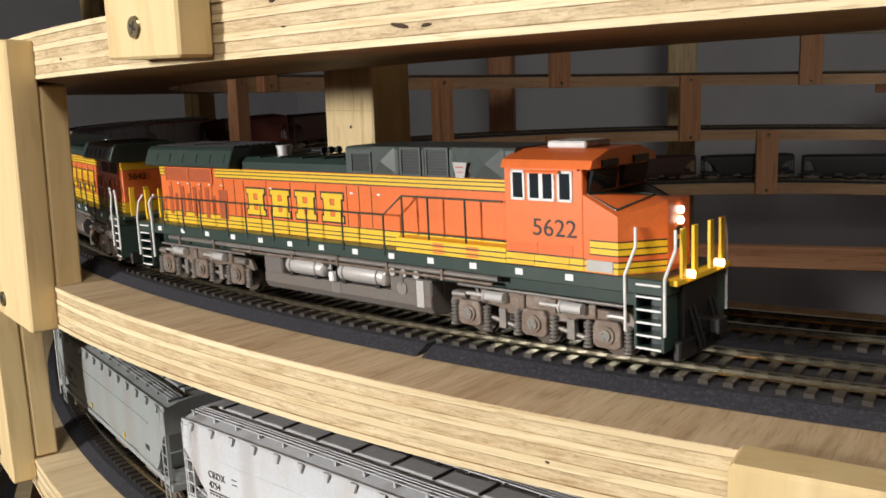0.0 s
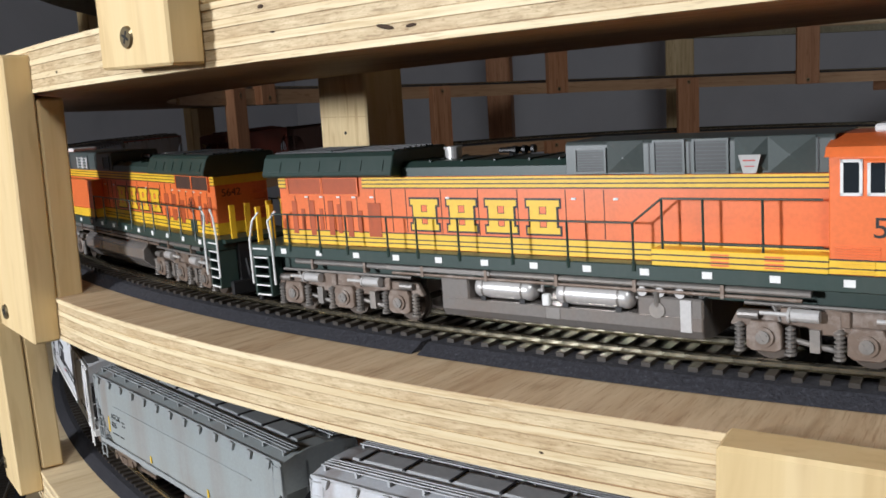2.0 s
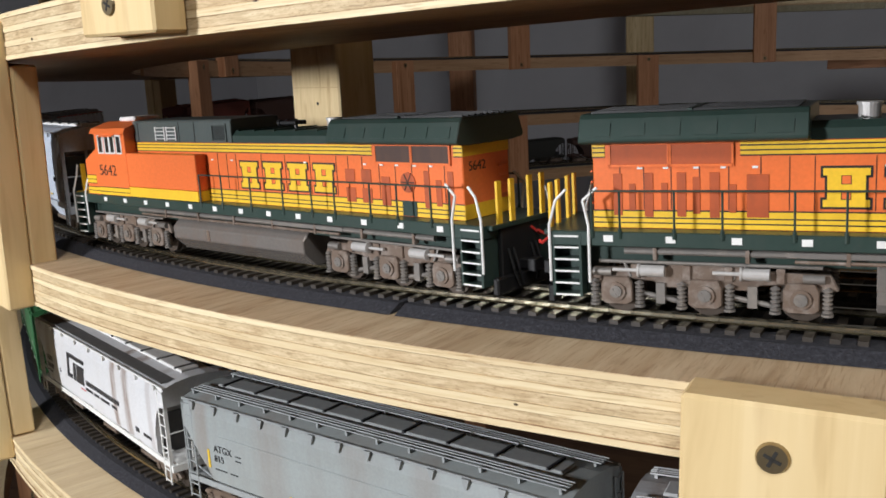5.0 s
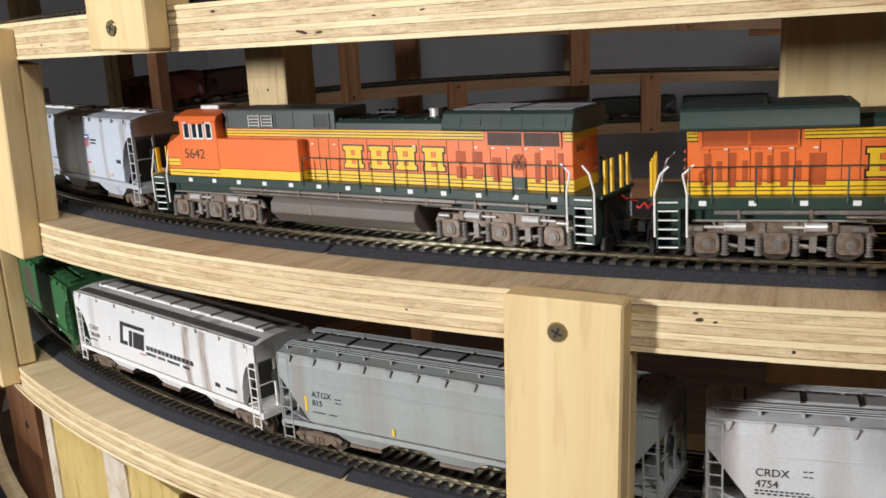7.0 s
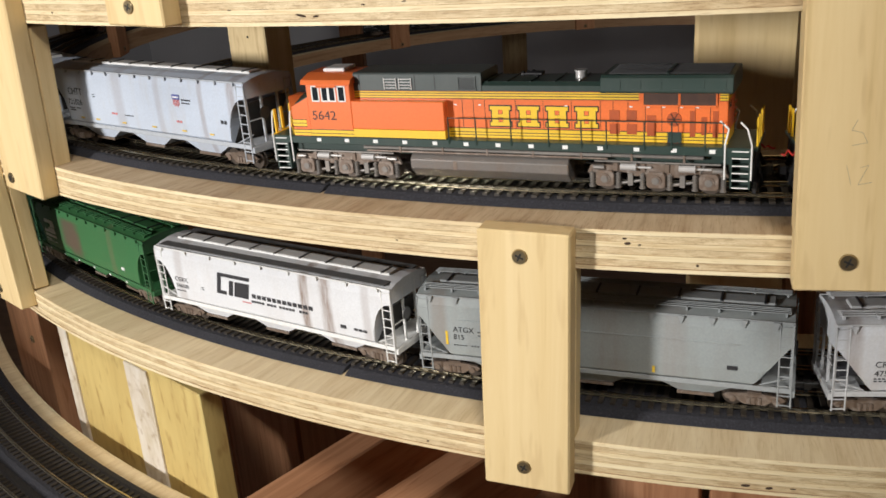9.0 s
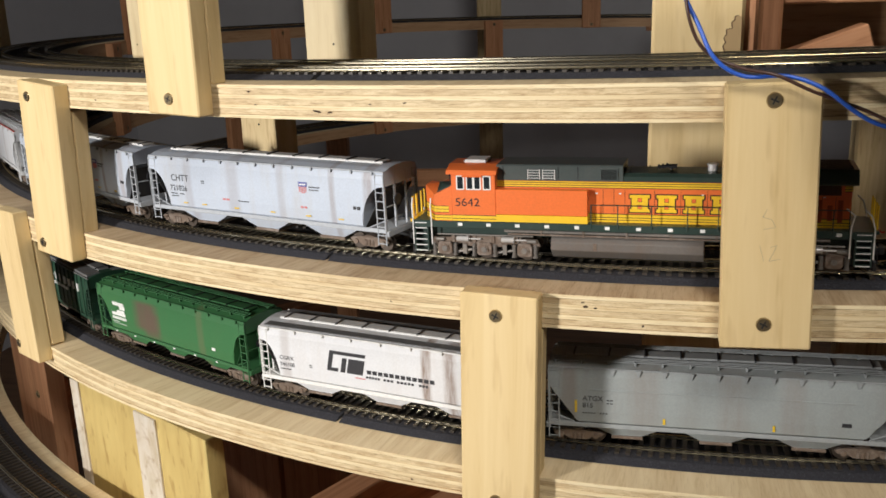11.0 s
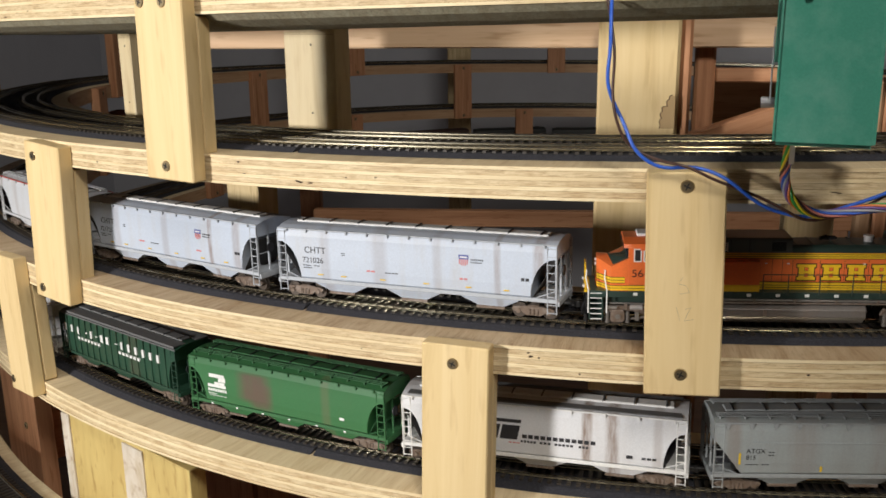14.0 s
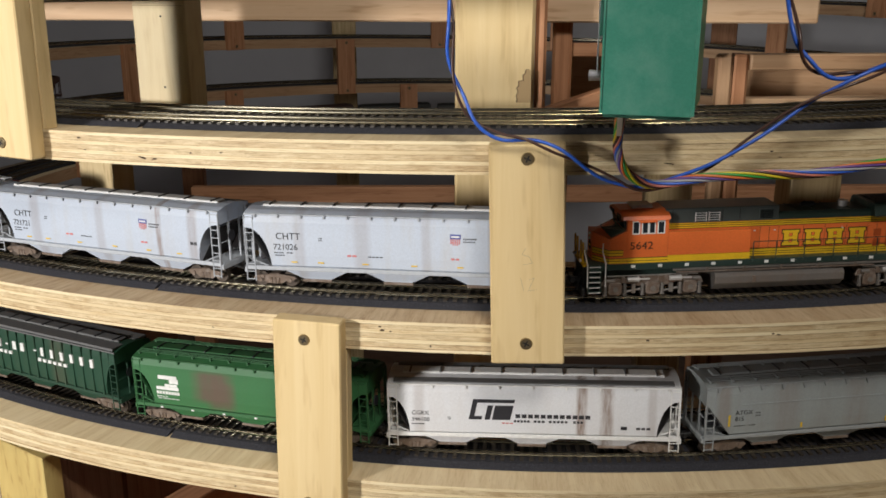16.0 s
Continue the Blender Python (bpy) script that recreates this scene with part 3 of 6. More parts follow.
def locomotive(number, lit):
    top = empty("diesel_locomotive", Matrix(), "orange, yellow and dark green model diesel locomotive, weathered running gear", "locomotive", "model locomotives")
    # frame and walkway
    one("underframe", GREEN_BLACK, top, [(-125, 125, -17.3, 17.3, 20.2, 24.4), (-122, 122, -12, 12, 15, 20.2)], 0.3)
    for s in (-1, 1):
        for x in range(-108, 112, 17):
            one("sill_marker", WHITE, top, [(x - 1.3, x + 1.3, s * 17.3, s * 17.45, 21.6, 23.4)])
    for s in (-1, 1):
        bm = bmesh.new()
        rod(bm, (-104, s * 15.4, 18.9), (70, s * 15.4, 18.9), 0.95, 10)
        part("sill_pipe", bm, PIPE_GREY, top)
        bm = bmesh.new()
        rod(bm, (-60, s * 16.0, 17.2), (68, s * 16.0, 17.2), 0.5, 8)
        part("sill_pipe", bm, GRIME, top)
        one("cable_duct", PIPE_GREY, top, [(-62, -22, s * 15.6, s * 16.6, 18.2, 19.8)], 0.2)
        for x in range(-96, 72, 24):
            one("pipe_clip", GRIME, top, [(x, x + 1.0, s * 14.4, s * 16.7, 16.6, 20.0)])
    # long hood
    bm = bmesh.new()
    box(bm, -113.5, 75, -11.4, 11.4, 24.4, 47.8)
    soft(bm, 0.3)
    hood = part("hood", bm, ORANGE, top)
    for s in (-1, 1):
        y0, y1 = s * 11.4, s * 11.52
        one("lower_stripe", YELLOW, hood, [(-113.5, 75, y0, y1, 24.6, 29.2)])
        one("upper_stripe", YELLOW, hood, [(-113.5, -110, y0, y1, 44.2, 47.6), (-74, 75, y0, y1, 44.2, 47.6)])
        for z in (25.8, 27.2, 29.2):
            one("stripe_line", LINE_BLACK, hood, [(-113.5, 75, y0, s * 11.6, z, z + 0.35)])
        for z in (44.0, 45.3, 46.6):
            one("stripe_line", LINE_BLACK, hood, [(-74, 75, y0, s * 11.6, z, z + 0.35), (-113.5, -110, y0, s * 11.6, z, z + 0.35)])
        # intake grilles under the radiator, and door panels
        for x0, x1 in ((-108.5, -92.6), (-92.0, -76)):
            gr = one("intake_grille", ORANGE_DARK if s < 0 else GRILLE_DARK, hood, [(x0, x1, y0, s * 11.8, 42.0, 48.0)], 0.15)
            one("grille_frame", ORANGE, gr, [(x0 - 0.5, x1 + 0.3, y0, s * 12.0, 41.4, 42.1), (x0 - 0.5, x1 + 0.3, y0, s * 12.0, 47.4, 48.0), (x0 - 0.5, x0 + 0.2, y0, s * 12.0, 41.4, 48.0), (x1 - 0.2, x1 + 0.4, y0, s * 12.0, 41.4, 48.0)])
        for x, w, z0, z1 in ((-107.8, 2.5, 28.0, 39.6), (-103.4, 1.8, 29.4, 36.8), (-99.2, 2.5, 27.6, 39.8), (-94.6, 1.8, 29.4, 37.0), (-90.4, 2.5, 27.8, 39.8), (-86.2, 2.0, 28.6, 38.6), (-81.8, 2.6, 27.6, 39.8), (-76.8, 1.9, 29.0, 36.6), (-72.4, 5.6, 27.8, 39.2)) if s < 0 else ((-109.5, 2.5, 27.6, 39.6), (-104.5, 2.5, 28.4, 36.8), (-99.5, 2.5, 27.6, 39.6), (-81.8, 4.2, 27.6, 37.2), (-73.0, 4.8, 28.0, 33.0), (-73.0, 4.8, 34.6, 39.4), (-65.0, 4.8, 28.0, 33.0), (-65.0, 4.8, 34.6, 39.4)):
            one("door_panel", ORANGE_DARK, hood, [(x, x + w, y0, s * 11.62, z0, z1)], 0.1)
        for x in (-106, -99.4, -92, -84.5, -77, -69, -62, -56, -42, -28, -14, 2, 8, 14):
            one("door_seam", LINE_BLACK, hood, [(x, x + 0.18, y0, s * 11.55, 29.8, 43.6)])
        for x in (-101, -94, -86, -79, -71, -40, 4, 17):
            one("latch", WHITE, hood, [(x, x + 1.4, y0, s * 11.66, 40.8, 41.4)])
        # four plain slab shapes in place of the railway's initials
        for k in range(4):
            c = (-48.6 + 14.4 * k) if s < 0 else (-6.0 - 14.4 * k)
            one("lettering_outline", LINE_BLACK, hood, [(c - 6.0, c + 6.0, y0, s * 11.62, 30.2, 33.2), (c - 6.0, c + 6.0, y0, s * 11.62, 38.2, 41.2), (c - 5.0, c + 5.0, y0, s * 11.62, 32.8, 38.8)])
            one("lettering_block", YELLOW, hood, [(c - 5.4, c + 5.4, y0, s * 11.70, 30.8, 32.6), (c - 5.4, c + 5.4, y0, s * 11.70, 38.8, 40.6), (c - 4.4, c - 1.2, y0, s * 11.70, 32.5, 38.9), (c + 1.2, c + 4.4, y0, s * 11.70, 32.5, 38.9), (c - 1.3, c + 1.3, y0, s * 11.70, 35.0, 36.5)])
            one("lettering_gap", ORANGE, hood, [(c - 1.0, c + 1.0, y0, s * 11.66, 32.8, 34.8), (c - 1.0, c + 1.0, y0, s * 11.66, 36.7, 38.7)])
        if s > 0:
            bm = bmesh.new()
            rod(bm, (-90.0, 11.4, 35.6), (-90.0, 11.75, 35.6), 3.3, 20)
            fan = part("round_screen", bm, ORANGE_DARK, hood, "round dark orange screen")
            bm = bmesh.new()
            for q in range(3):
                w = math.pi * q / 3
                rod(bm, (-90 - 3 * math.cos(w), 11.8, 35.6 - 3 * math.sin(w)), (-90 + 3 * math.cos(w), 11.8, 35.6 + 3 * math.sin(w)), 0.22, 6)
            part("screen_bar", bm, GRILLE_DARK, fan)
            one("step_recess", GREEN_BLACK, hood, [(-93.4, -87.0, 11.4, 11.7, 24.6, 29.6)])
    for z0, z1 in ((24.6, 29.2), (44.2, 47.6)):
        one("hood_end_stripe", YELLOW, hood, [(-113.65, -113.5, -11.4, 11.4, z0, z1)])
    tail_number = lettering("number", number, 4.2, 0, 0, 0, LINE_BLACK, hood, -1)
    tail_number.matrix_basis = Matrix(((0, 0, -1, -113.56 * MM), (-1, 0, 0, 4.6 * MM), (0, 1, 0, 39.6 * MM), (0, 0, 0, 1)))
    for z in (31, 34, 37, 40):
        bm = bmesh.new()
        rod(bm, (-114.6, -9.5, z), (-114.6, -4.5, z), 0.3, 6)
        part("end_rung", bm, ORANGE, hood)
    # roof
    bm = bmesh.new()
    loft(bm, [[(x, -11.4, 47.8), (x, -11.4, 50.6), (x, -9.4, 52.4), (x, 9.4, 52.4), (x, 11.4, 50.6), (x, 11.4, 47.8)] for x in (-57, 6)])
    roof = part("roof", bm, GREEN_BLACK, top)
    for x in (-46, -34, -22, -10, 0):
        one("roof_rib", GREEN_BLACK, roof, [(x, x + 0.6, -10.5, 10.5, 52.2, 52.8)])
    bm = bmesh.new()
    loft(bm, [[(x, -11.8, 47.8), (x, -11.8, 56.2), (x, -11.0, 57.0), (x, 11.0, 57.0), (x, 11.8, 56.2), (x, 11.8, 47.8)] for x in (3, 74.6)])
    soft(bm, 0.2)
    eq = part("equipment_hood", bm, HOOD_GREY, top, "grey-green boxy equipment hood")
    for s in (-1, 1):
        for x0, x1, z0, z1 in ((6.5, 15.0, 48.8, 54.6), (29.7, 37.3, 48.4, 56.2), (40.5, 48.8, 48.4, 56.2))[:3 if s < 0 else 1]:
            lv = one("louvre", BLACK, eq, [(x0, x1, s * 11.8, s * 11.95, z0, z1)], 0.05)
            one("louvre_frame", HOOD_GREY, lv, [(x0 - 0.6, x0, s * 11.8, s * 12.3, z0 - 0.6, z1 + 0.6), (x1, x1 + 0.6, s * 11.8, s * 12.3, z0 - 0.6, z1 + 0.6), (x0, x1, s * 11.8, s * 12.3, z0 - 0.6, z0), (x0, x1, s * 11.8, s * 12.3, z1, z1 + 0.6)])
            for k in range(8):
                z = z0 + (z1 - z0) * (k + 0.4) / 8
                one("louvre_slat", GREEN_BLACK, lv, [(x0, x1, s * 11.9, s * 12.05, z, z + 0.18)])
        # creased panels, pyramid-shaped
        for x0, x1, z0 in ((15.9, 26.4, 48.4), (50.8, 59.0, 48.4), (59.0, 70.2, 47.9)) if s < 0 else ():
            c = (x0 + x1) / 2
            bm = bmesh.new()
            loft(bm, [[(x0, s * 11.8, z0), (x0, s * 11.8, 56.8), (x1, s * 11.8, 56.8), (x1, s * 11.8, z0)], [(c - 0.2, s * 13.4, 52.2), (c - 0.2, s * 13.4, 52.6), (c + 0.2, s * 13.4, 52.6), (c + 0.2, s * 13.4, 52.2)]])
            part("creased_panel", bm, HOOD_GREY, eq)
        for x in (27.8, 38.9, 70.6):
            one("hood_seam", BLACK, eq, [(x, x + 0.35, s * 11.8, s * 11.95, 47.9, 56.2)])
    bm = bmesh.new()
    prism(bm, [(52.2, 52.6), (57.8, 52.6), (56.6, 48.0), (53.4, 48.0)], -13.5, -13.2)
    plate = part("data_plate", bm, PLATE, eq, "pale tapering data plate")
    one("plate_bar", RED_BAR, plate, [(53.4, 56.4, -13.6, -13.45, 51.0, 51.4), (53.8, 56.2, -13.6, -13.45, 49.6, 49.9)])
    for x in (41, 49.5):
        bm = bmesh.new()
        rod(bm, (x, 12.3, 48.6), (x, 12.3, 54.4), 0.28, 6)
        rail = part("hood_ladder", bm, WHITE, eq, "pale hood grille ladder")
        bm = bmesh.new()
        rod(bm, (x + 6.8, 12.3, 48.6), (x + 6.8, 12.3, 54.4), 0.28, 6)
        part("ladder_rail", bm, WHITE, rail)
        for z in (49.4, 50.9, 52.4, 53.9):
            bm = bmesh.new()
            rod(bm, (x, 12.3, z), (x + 6.8, 12.3, z), 0.2, 6)
            part("rung", bm, WHITE, rail)
    bm = bmesh.new()
    loft(bm, [[(x, -11.4, 47.7), (x, -16.2, 48.3), (x, -16.8, 49.2), (x, -14.7, 54.9), (x, -13.4, 56.2), (x, 13.4, 56.2), (x, 14.7, 54.9), (x, 16.8, 49.2), (x, 16.2, 48.3), (x, 11.4, 47.7)] for x in (-116, -57)])
    soft(bm, 0.3)
    wing = part("radiator_wing", bm, GREEN_BLACK, top)
    for k in range(8):
        for x0, x1 in ((-113.5, -87.5), (-86.0, -60.0)):
            one("radiator_shutter", BLACK, wing, [(x0, x1, -11.4 + 3.0 * k, -10.4 + 3.0 * k, 56.1, 56.7)])
    one("shutter_bridge", GREEN_BLACK, wing, [(-87.4, -86.1, -11.8, 11.8, 56.1, 56.8)])
    for s in (-1, 1):
        for k in range(6):
            bm = bmesh.new()
            x = -113 + 9.3 * k
            loft(bm, [[(x, s * 16.3, 50.2), (x, s * 15.1, 53.5), (x, s * 15.45, 53.6), (x, s * 16.65, 50.3)], [(x + 6, s * 16.3, 50.2), (x + 6, s * 15.1, 53.5), (x + 6, s * 15.45, 53.6), (x + 6, s * 16.65, 50.3)]])
            part("wing_rib", bm, GREEN_BLACK, wing)
    bm = bmesh.new()
    rod(bm, (-44, 0, 52.2), (-44, 0, 56.0), 2.7, 20)
    rod(bm, (-44, 0, 55.4), (-44, 0, 56.2), 3.1, 20)
    part("exhaust_pipe", bm, SILVER, roof, "bright silver exhaust pipe")
    bm = bmesh.new()
    for y in (-2, 0, 2):
        rod(bm, (-25, y, 54.6), (-18 + y, y, 54.6), 0.8, 10)
        rod(bm, (-18 + y, y, 54.6), (-16.8 + y, y, 54.6), 1.3, 10)
    rod(bm, (-22, 0, 52.2), (-22, 0, 54.6), 0.8, 8)
    part("air_horn", bm, BLACK, roof)
    # cab
    bm = bmesh.new()
    loft(bm, [[(x, -17.0, 24.4), (x, -17.0, 52.0), (x, -15.6, 53.4), (x, 15.6, 53.4), (x, 17.0, 52.0), (x, 17.0, 24.4)] for x in (74.4, 100.5)])
    soft(bm, 0.25)
    cab = part("cab", bm, ORANGE, top)
    bm = bmesh.new()
    loft(bm, [[(x, -17.6, 52.0), (x, -16.4, 54.2), (x, -8, 56.7), (x, 8, 56.7), (x, 16.4, 54.2), (x, 17.6, 52.0)] for x in (73.6, 103.4)])
    part("cab_roof", bm, ORANGE, cab)
    one("air_conditioner", WHITE, cab, [(82, 95, -6.5, 6.5, 56.6, 58.6)], 0.5, "pale grey roof air conditioner")
    for s in (-1, 1):
        for x0, x1 in ((76.9, 81.7), (82.7, 91.6), (92.6, 97.4)):
            one("window_frame", WHITE, cab, [(x0, x1, s * 17.0, s * 17.3, 43.0, 43.7), (x0, x1, s * 17.0, s * 17.3, 50.7, 51.4), (x0, x0 + 0.7, s * 17.0, s * 17.3, 43.0, 51.4), (x1 - 0.7, x1, s * 17.0, s * 17.3, 43.0, 51.4)] + ([(86.5, 87.8, s * 17.0, s * 17.3, 43.0, 51.4)] if x1 - x0 > 6 else []), 0, "white window frame")
            one("pane", GLASS, cab, [(x0 + 0.5, x1 - 0.5, s * 17.0, s * 17.12, 43.5, 51.0)])
        bm = bmesh.new()
        loft(bm, [[(x, s * 17.0, 52.2), (x, s * 18.6, 51.0), (x, s * 18.6, 50.7), (x, s * 17.0, 51.6)] for x in (82.2, 93.6)])
        part("sunshade", bm, ORANGE, cab, "orange sunshade over the cab window")
        lettering("number", number, 6.8, 91.2, s * 17.08, 33.4, LINE_BLACK, cab, s, True, 1.1)
        one("lower_stripe", YELLOW, cab, [(74.4, 100.5, s * 17.0, s * 17.1, 24.6, 27.8)])
        for z in (25.8, 27.8):
            one("stripe_line", LINE_BLACK, cab, [(74.4, 100.5, s * 17.0, s * 17.16, z, z + 0.35)])
        one("drip_rail", ORANGE, cab, [(75.5, 99.5, s * 17.0, s * 17.9, 51.6, 52.0)])
    # nose
    ring = [(100.5, -16.9, 45.2), (111.0, -16.9, 39.9), (119.6, -6.0, 43.2), (119.6, 6.0, 43.2), (111.0, 16.9, 39.9), (100.5, 16.9, 45.2)]
    bm = bmesh.new()
    up = [bm.verts.new(Vector(p) * MM) for p in ring]
    dn = [bm.verts.new(Vector((p[0], p[1], 24.4)) * MM) for p in ring]
    for k in range(6):
        bm.faces.new((dn[k], dn[(k + 1) % 6], up[(k + 1) % 6], up[k]))
    bm.faces.new(dn)
    ridge = [bm.verts.new(Vector(p) * MM) for p in ((100.5, 0, 44.2), (113.0, 0, 43.6))]
    for f in ((up[0], up[1], ridge[1], ridge[0]), (up[1], up[2], ridge[1]), (up[2], up[3], ridge[1]), (up[3], up[4], ridge[1]), (up[4], up[5], ridge[0], ridge[1]), (up[5], up[0], ridge[0])):
        bm.faces.new(f)
    bmesh.ops.recalc_face_normals(bm, faces=bm.faces)
    nose = part("nose", bm, ORANGE, top)
    for q in (-1, 1):
        bm = bmesh.new()
        loft(bm, [[(101.0, q * 15.4, z + 45.0), (109.8, q * 15.2, z + 40.9), (112.6, q * 0.3, z + 43.5), (101.0, q * 0.3, z + 44.3)] for z in (0.0, 0.45)])
        part("nose_top", bm, GREEN_BLACK, nose, "dark green hipped nose top")
        # yellow bands lined in black run along the side and round onto the wedge
        for name, mat, out, bands in (("nose_stripe", YELLOW, 0.12, ((29.6, 33.0), (24.7, 27.6))), ("stripe_line", LINE_BLACK, 0.20, ((29.3, 29.6), (31.1, 31.4), (33.0, 33.3), (26.0, 26.3), (27.6, 27.9)))):
            for z0, z1 in bands:
                bm = bmesh.new()
                loft(bm, [[(x, q * (y - 0.3), z0), (x + o, q * (y + out), z0), (x + o, q * (y + out), z1), (x, q * (y - 0.3), z1)] for x, y, o in ((100.7 if z0 < 29 else 102.6, 16.9, 0.0), (111.0, 16.9, out), (119.4, 6.2, out))])
                part(name, bm, mat, nose)
    bm = bmesh.new()
    rod(bm, (119.3, 0, 33.0), (119.75, 0, 33.0), 3.0, 20)
    disc = part("front_emblem", bm, LINE_BLACK, nose, "round dark emblem on the nose")
    one("emblem_bar", YELLOW, disc, [(119.7, 119.85, -2.2, 2.2, 32.4, 33.6)])
    for y in (-8.2, 8.2):
        bm = bmesh.new()
        loft(bm, [[(100.5, y - 6.8, 45.6), (101.2, y - 6.8, 45.6), (102.6, y - 6.4, 51.4), (100.5, y - 6.4, 51.4)], [(100.5, y + 6.8, 45.6), (101.2, y + 6.8, 45.6), (102.6, y + 6.4, 51.4), (100.5, y + 6.4, 51.4)]])
        part("windshield", bm, GLASS, cab)
        one("number_board", BLACK, cab, [(100.5, 104.0, y - 4, y + 4, 52.0, 54.0)])
    one("nose_door", ORANGE, nose, [(119.4, 120.0, -4.4, 4.4, 25.4, 29.2)], 0.2)
    for z in (40.2, 37.4):
        bm = bmesh.new()
        rod(bm, (119.2, 0, z), (120.6, 0, z), 0.95, 14)
        part("headlight", bm, GLOW if lit else WHITE, nose, "glowing white headlight" if lit else "unlit headlight lens")
    for y in (-8.5, 8.5):
        bm = bmesh.new()
        rod(bm, (126.0, y, 25.0), (128.2, y, 25.0), 1.1, 14)
        part("ditch_light", bm, AMBER if lit else WHITE, top, "glowing amber ditch light" if lit else "unlit ditch light lens")
    # wide equipment body behind the cab on the left side
    one("equipment_locker", ORANGE, top, [(22, 74.4, 11.4, 16.9, 28.8, 43.4)], 0.3)
    one("locker_stripe", YELLOW, top, [(22, 74.4, 11.4, 17.0, 24.6, 28.7)])
    # tank and air reservoirs: a trough with raised ends on one side, a plain slab on the other
    bm = bmesh.new()
    loft(bm, [[(x, -9.0, 3.4), (x, -14.6, 4.6), (x, -15.8, 7.0), (x, -15.8, 10.6), (x, -9.5, 10.8), (x, -9.5, 17), (x, 13.2, 17), (x, 17.0, 13.4), (x, 17.0, 8.8), (x, 11.5, 3.4)] for x in (-41, 43)])
    soft(bm, 0.35)
    tank = part("fuel_tank", bm, TANK_GREY, top, "grey weathered fuel tank")
    bm = bmesh.new()
    box(bm, -41.1, -30.6, -15.7, -9.4, 10.0, 17.0)
    soft(bm, 0.5)
    part("tank_end", bm, TANK_GREY, tank)
    bm = bmesh.new()
    box(bm, 24.8, 43.1, -15.7, -9.4, 10.0, 15.6)
    soft(bm, 0.5)
    part("tank_end", bm, TANK_GREY, tank)
    one("tank_band", SILVER, tank, [(37.0, 40.0, -16.0, -14.5, 6.6, 15.2)])
    bm = bmesh.new()
    rod(bm, (30.5, -15.4, 12.0), (30.5, -16.1, 12.0), 2.2, 16)
    rod(bm, (30.5, -15.4, 13.0), (30.5, -15.8, 17.2), 0.9, 10)
    part("filler_cap", bm, PIPE_GREY, tank, "grey metal filler cap")
    one("tank_band", GRIME, tank, [(17, 19, 16.6, 17.2, 8.9, 13.3)])
    one("tank_plate", PIPE_GREY, tank, [(-3.6, 1.0, -15.95, -15.6, 6.8, 10.2)], 0.1)
    for x0, x1 in ((-28.6, -7.4), (-0.6, 23.4)):
        bm = bmesh.new()
        L = x1 - x0
        turned(bm, 0, 0, [(0.4, 0), (1.6, 0.1), (2.5, 0.6), (3.0, 1.4), (3.15, 2.2), (3.15, L - 2.2), (3.0, L - 1.4), (2.5, L - 0.6), (1.6, L - 0.1), (0.4, L)], 24)
        bmesh.ops.transform(bm, matrix=Matrix.Translation((x0 * MM, -0.0136, 0.0143)) @ Matrix.Rotation(radians(90), 4, "Y"), verts=bm.verts)
        tank_air = part("air_reservoir", bm, SILVER, top, "bare metal air reservoir", True)
        for x in (x0 + 3.2, x1 - 4.4):
            bm = bmesh.new()
            rod(bm, (x, -13.6, 14.3), (x + 0.6, -13.6, 14.3), 3.3, 24)
            part("reservoir_strap", bm, PIPE_GREY, tank_air)
            one("reservoir_foot", BLACK, tank_air, [(x - 0.7, x + 1.3, -16.0, -13.0, 10.5, 11.9)], 0.15)
        bm = bmesh.new()
        rod(bm, (x1 - 0.4, -13.6, 14.6), (x1 + 2.6, -14.4, 14.6), 0.45, 8)
        rod(bm, (x1 + 2.2, -14.4, 14.6), (x1 + 2.2, -14.4, 18.6), 0.45, 8)
        part("air_pipe", bm, SILVER, tank_air)
    one("tank_fitting", WHITE, tank, [(-4.6, -2.2, -16.4, -14.6, 10.6, 14.0)], 0.3, "small white fitting")
    for x in (26.4, 31.4, 37.0):
        bm = bmesh.new()
        rod(bm, (x, -12.4, 16.9), (x, -16.0, 16.9), 1.35, 14)
        rod(bm, (x - 2.4, -13.4, 16.6), (x + 2.4, -13.4, 16.6), 0.9, 10)
        part("tank_fitting", bm, SILVER, tank, "chromed round valve fitting")
    loco_truck(top, -82.5)
    loco_truck(top, 82.5)
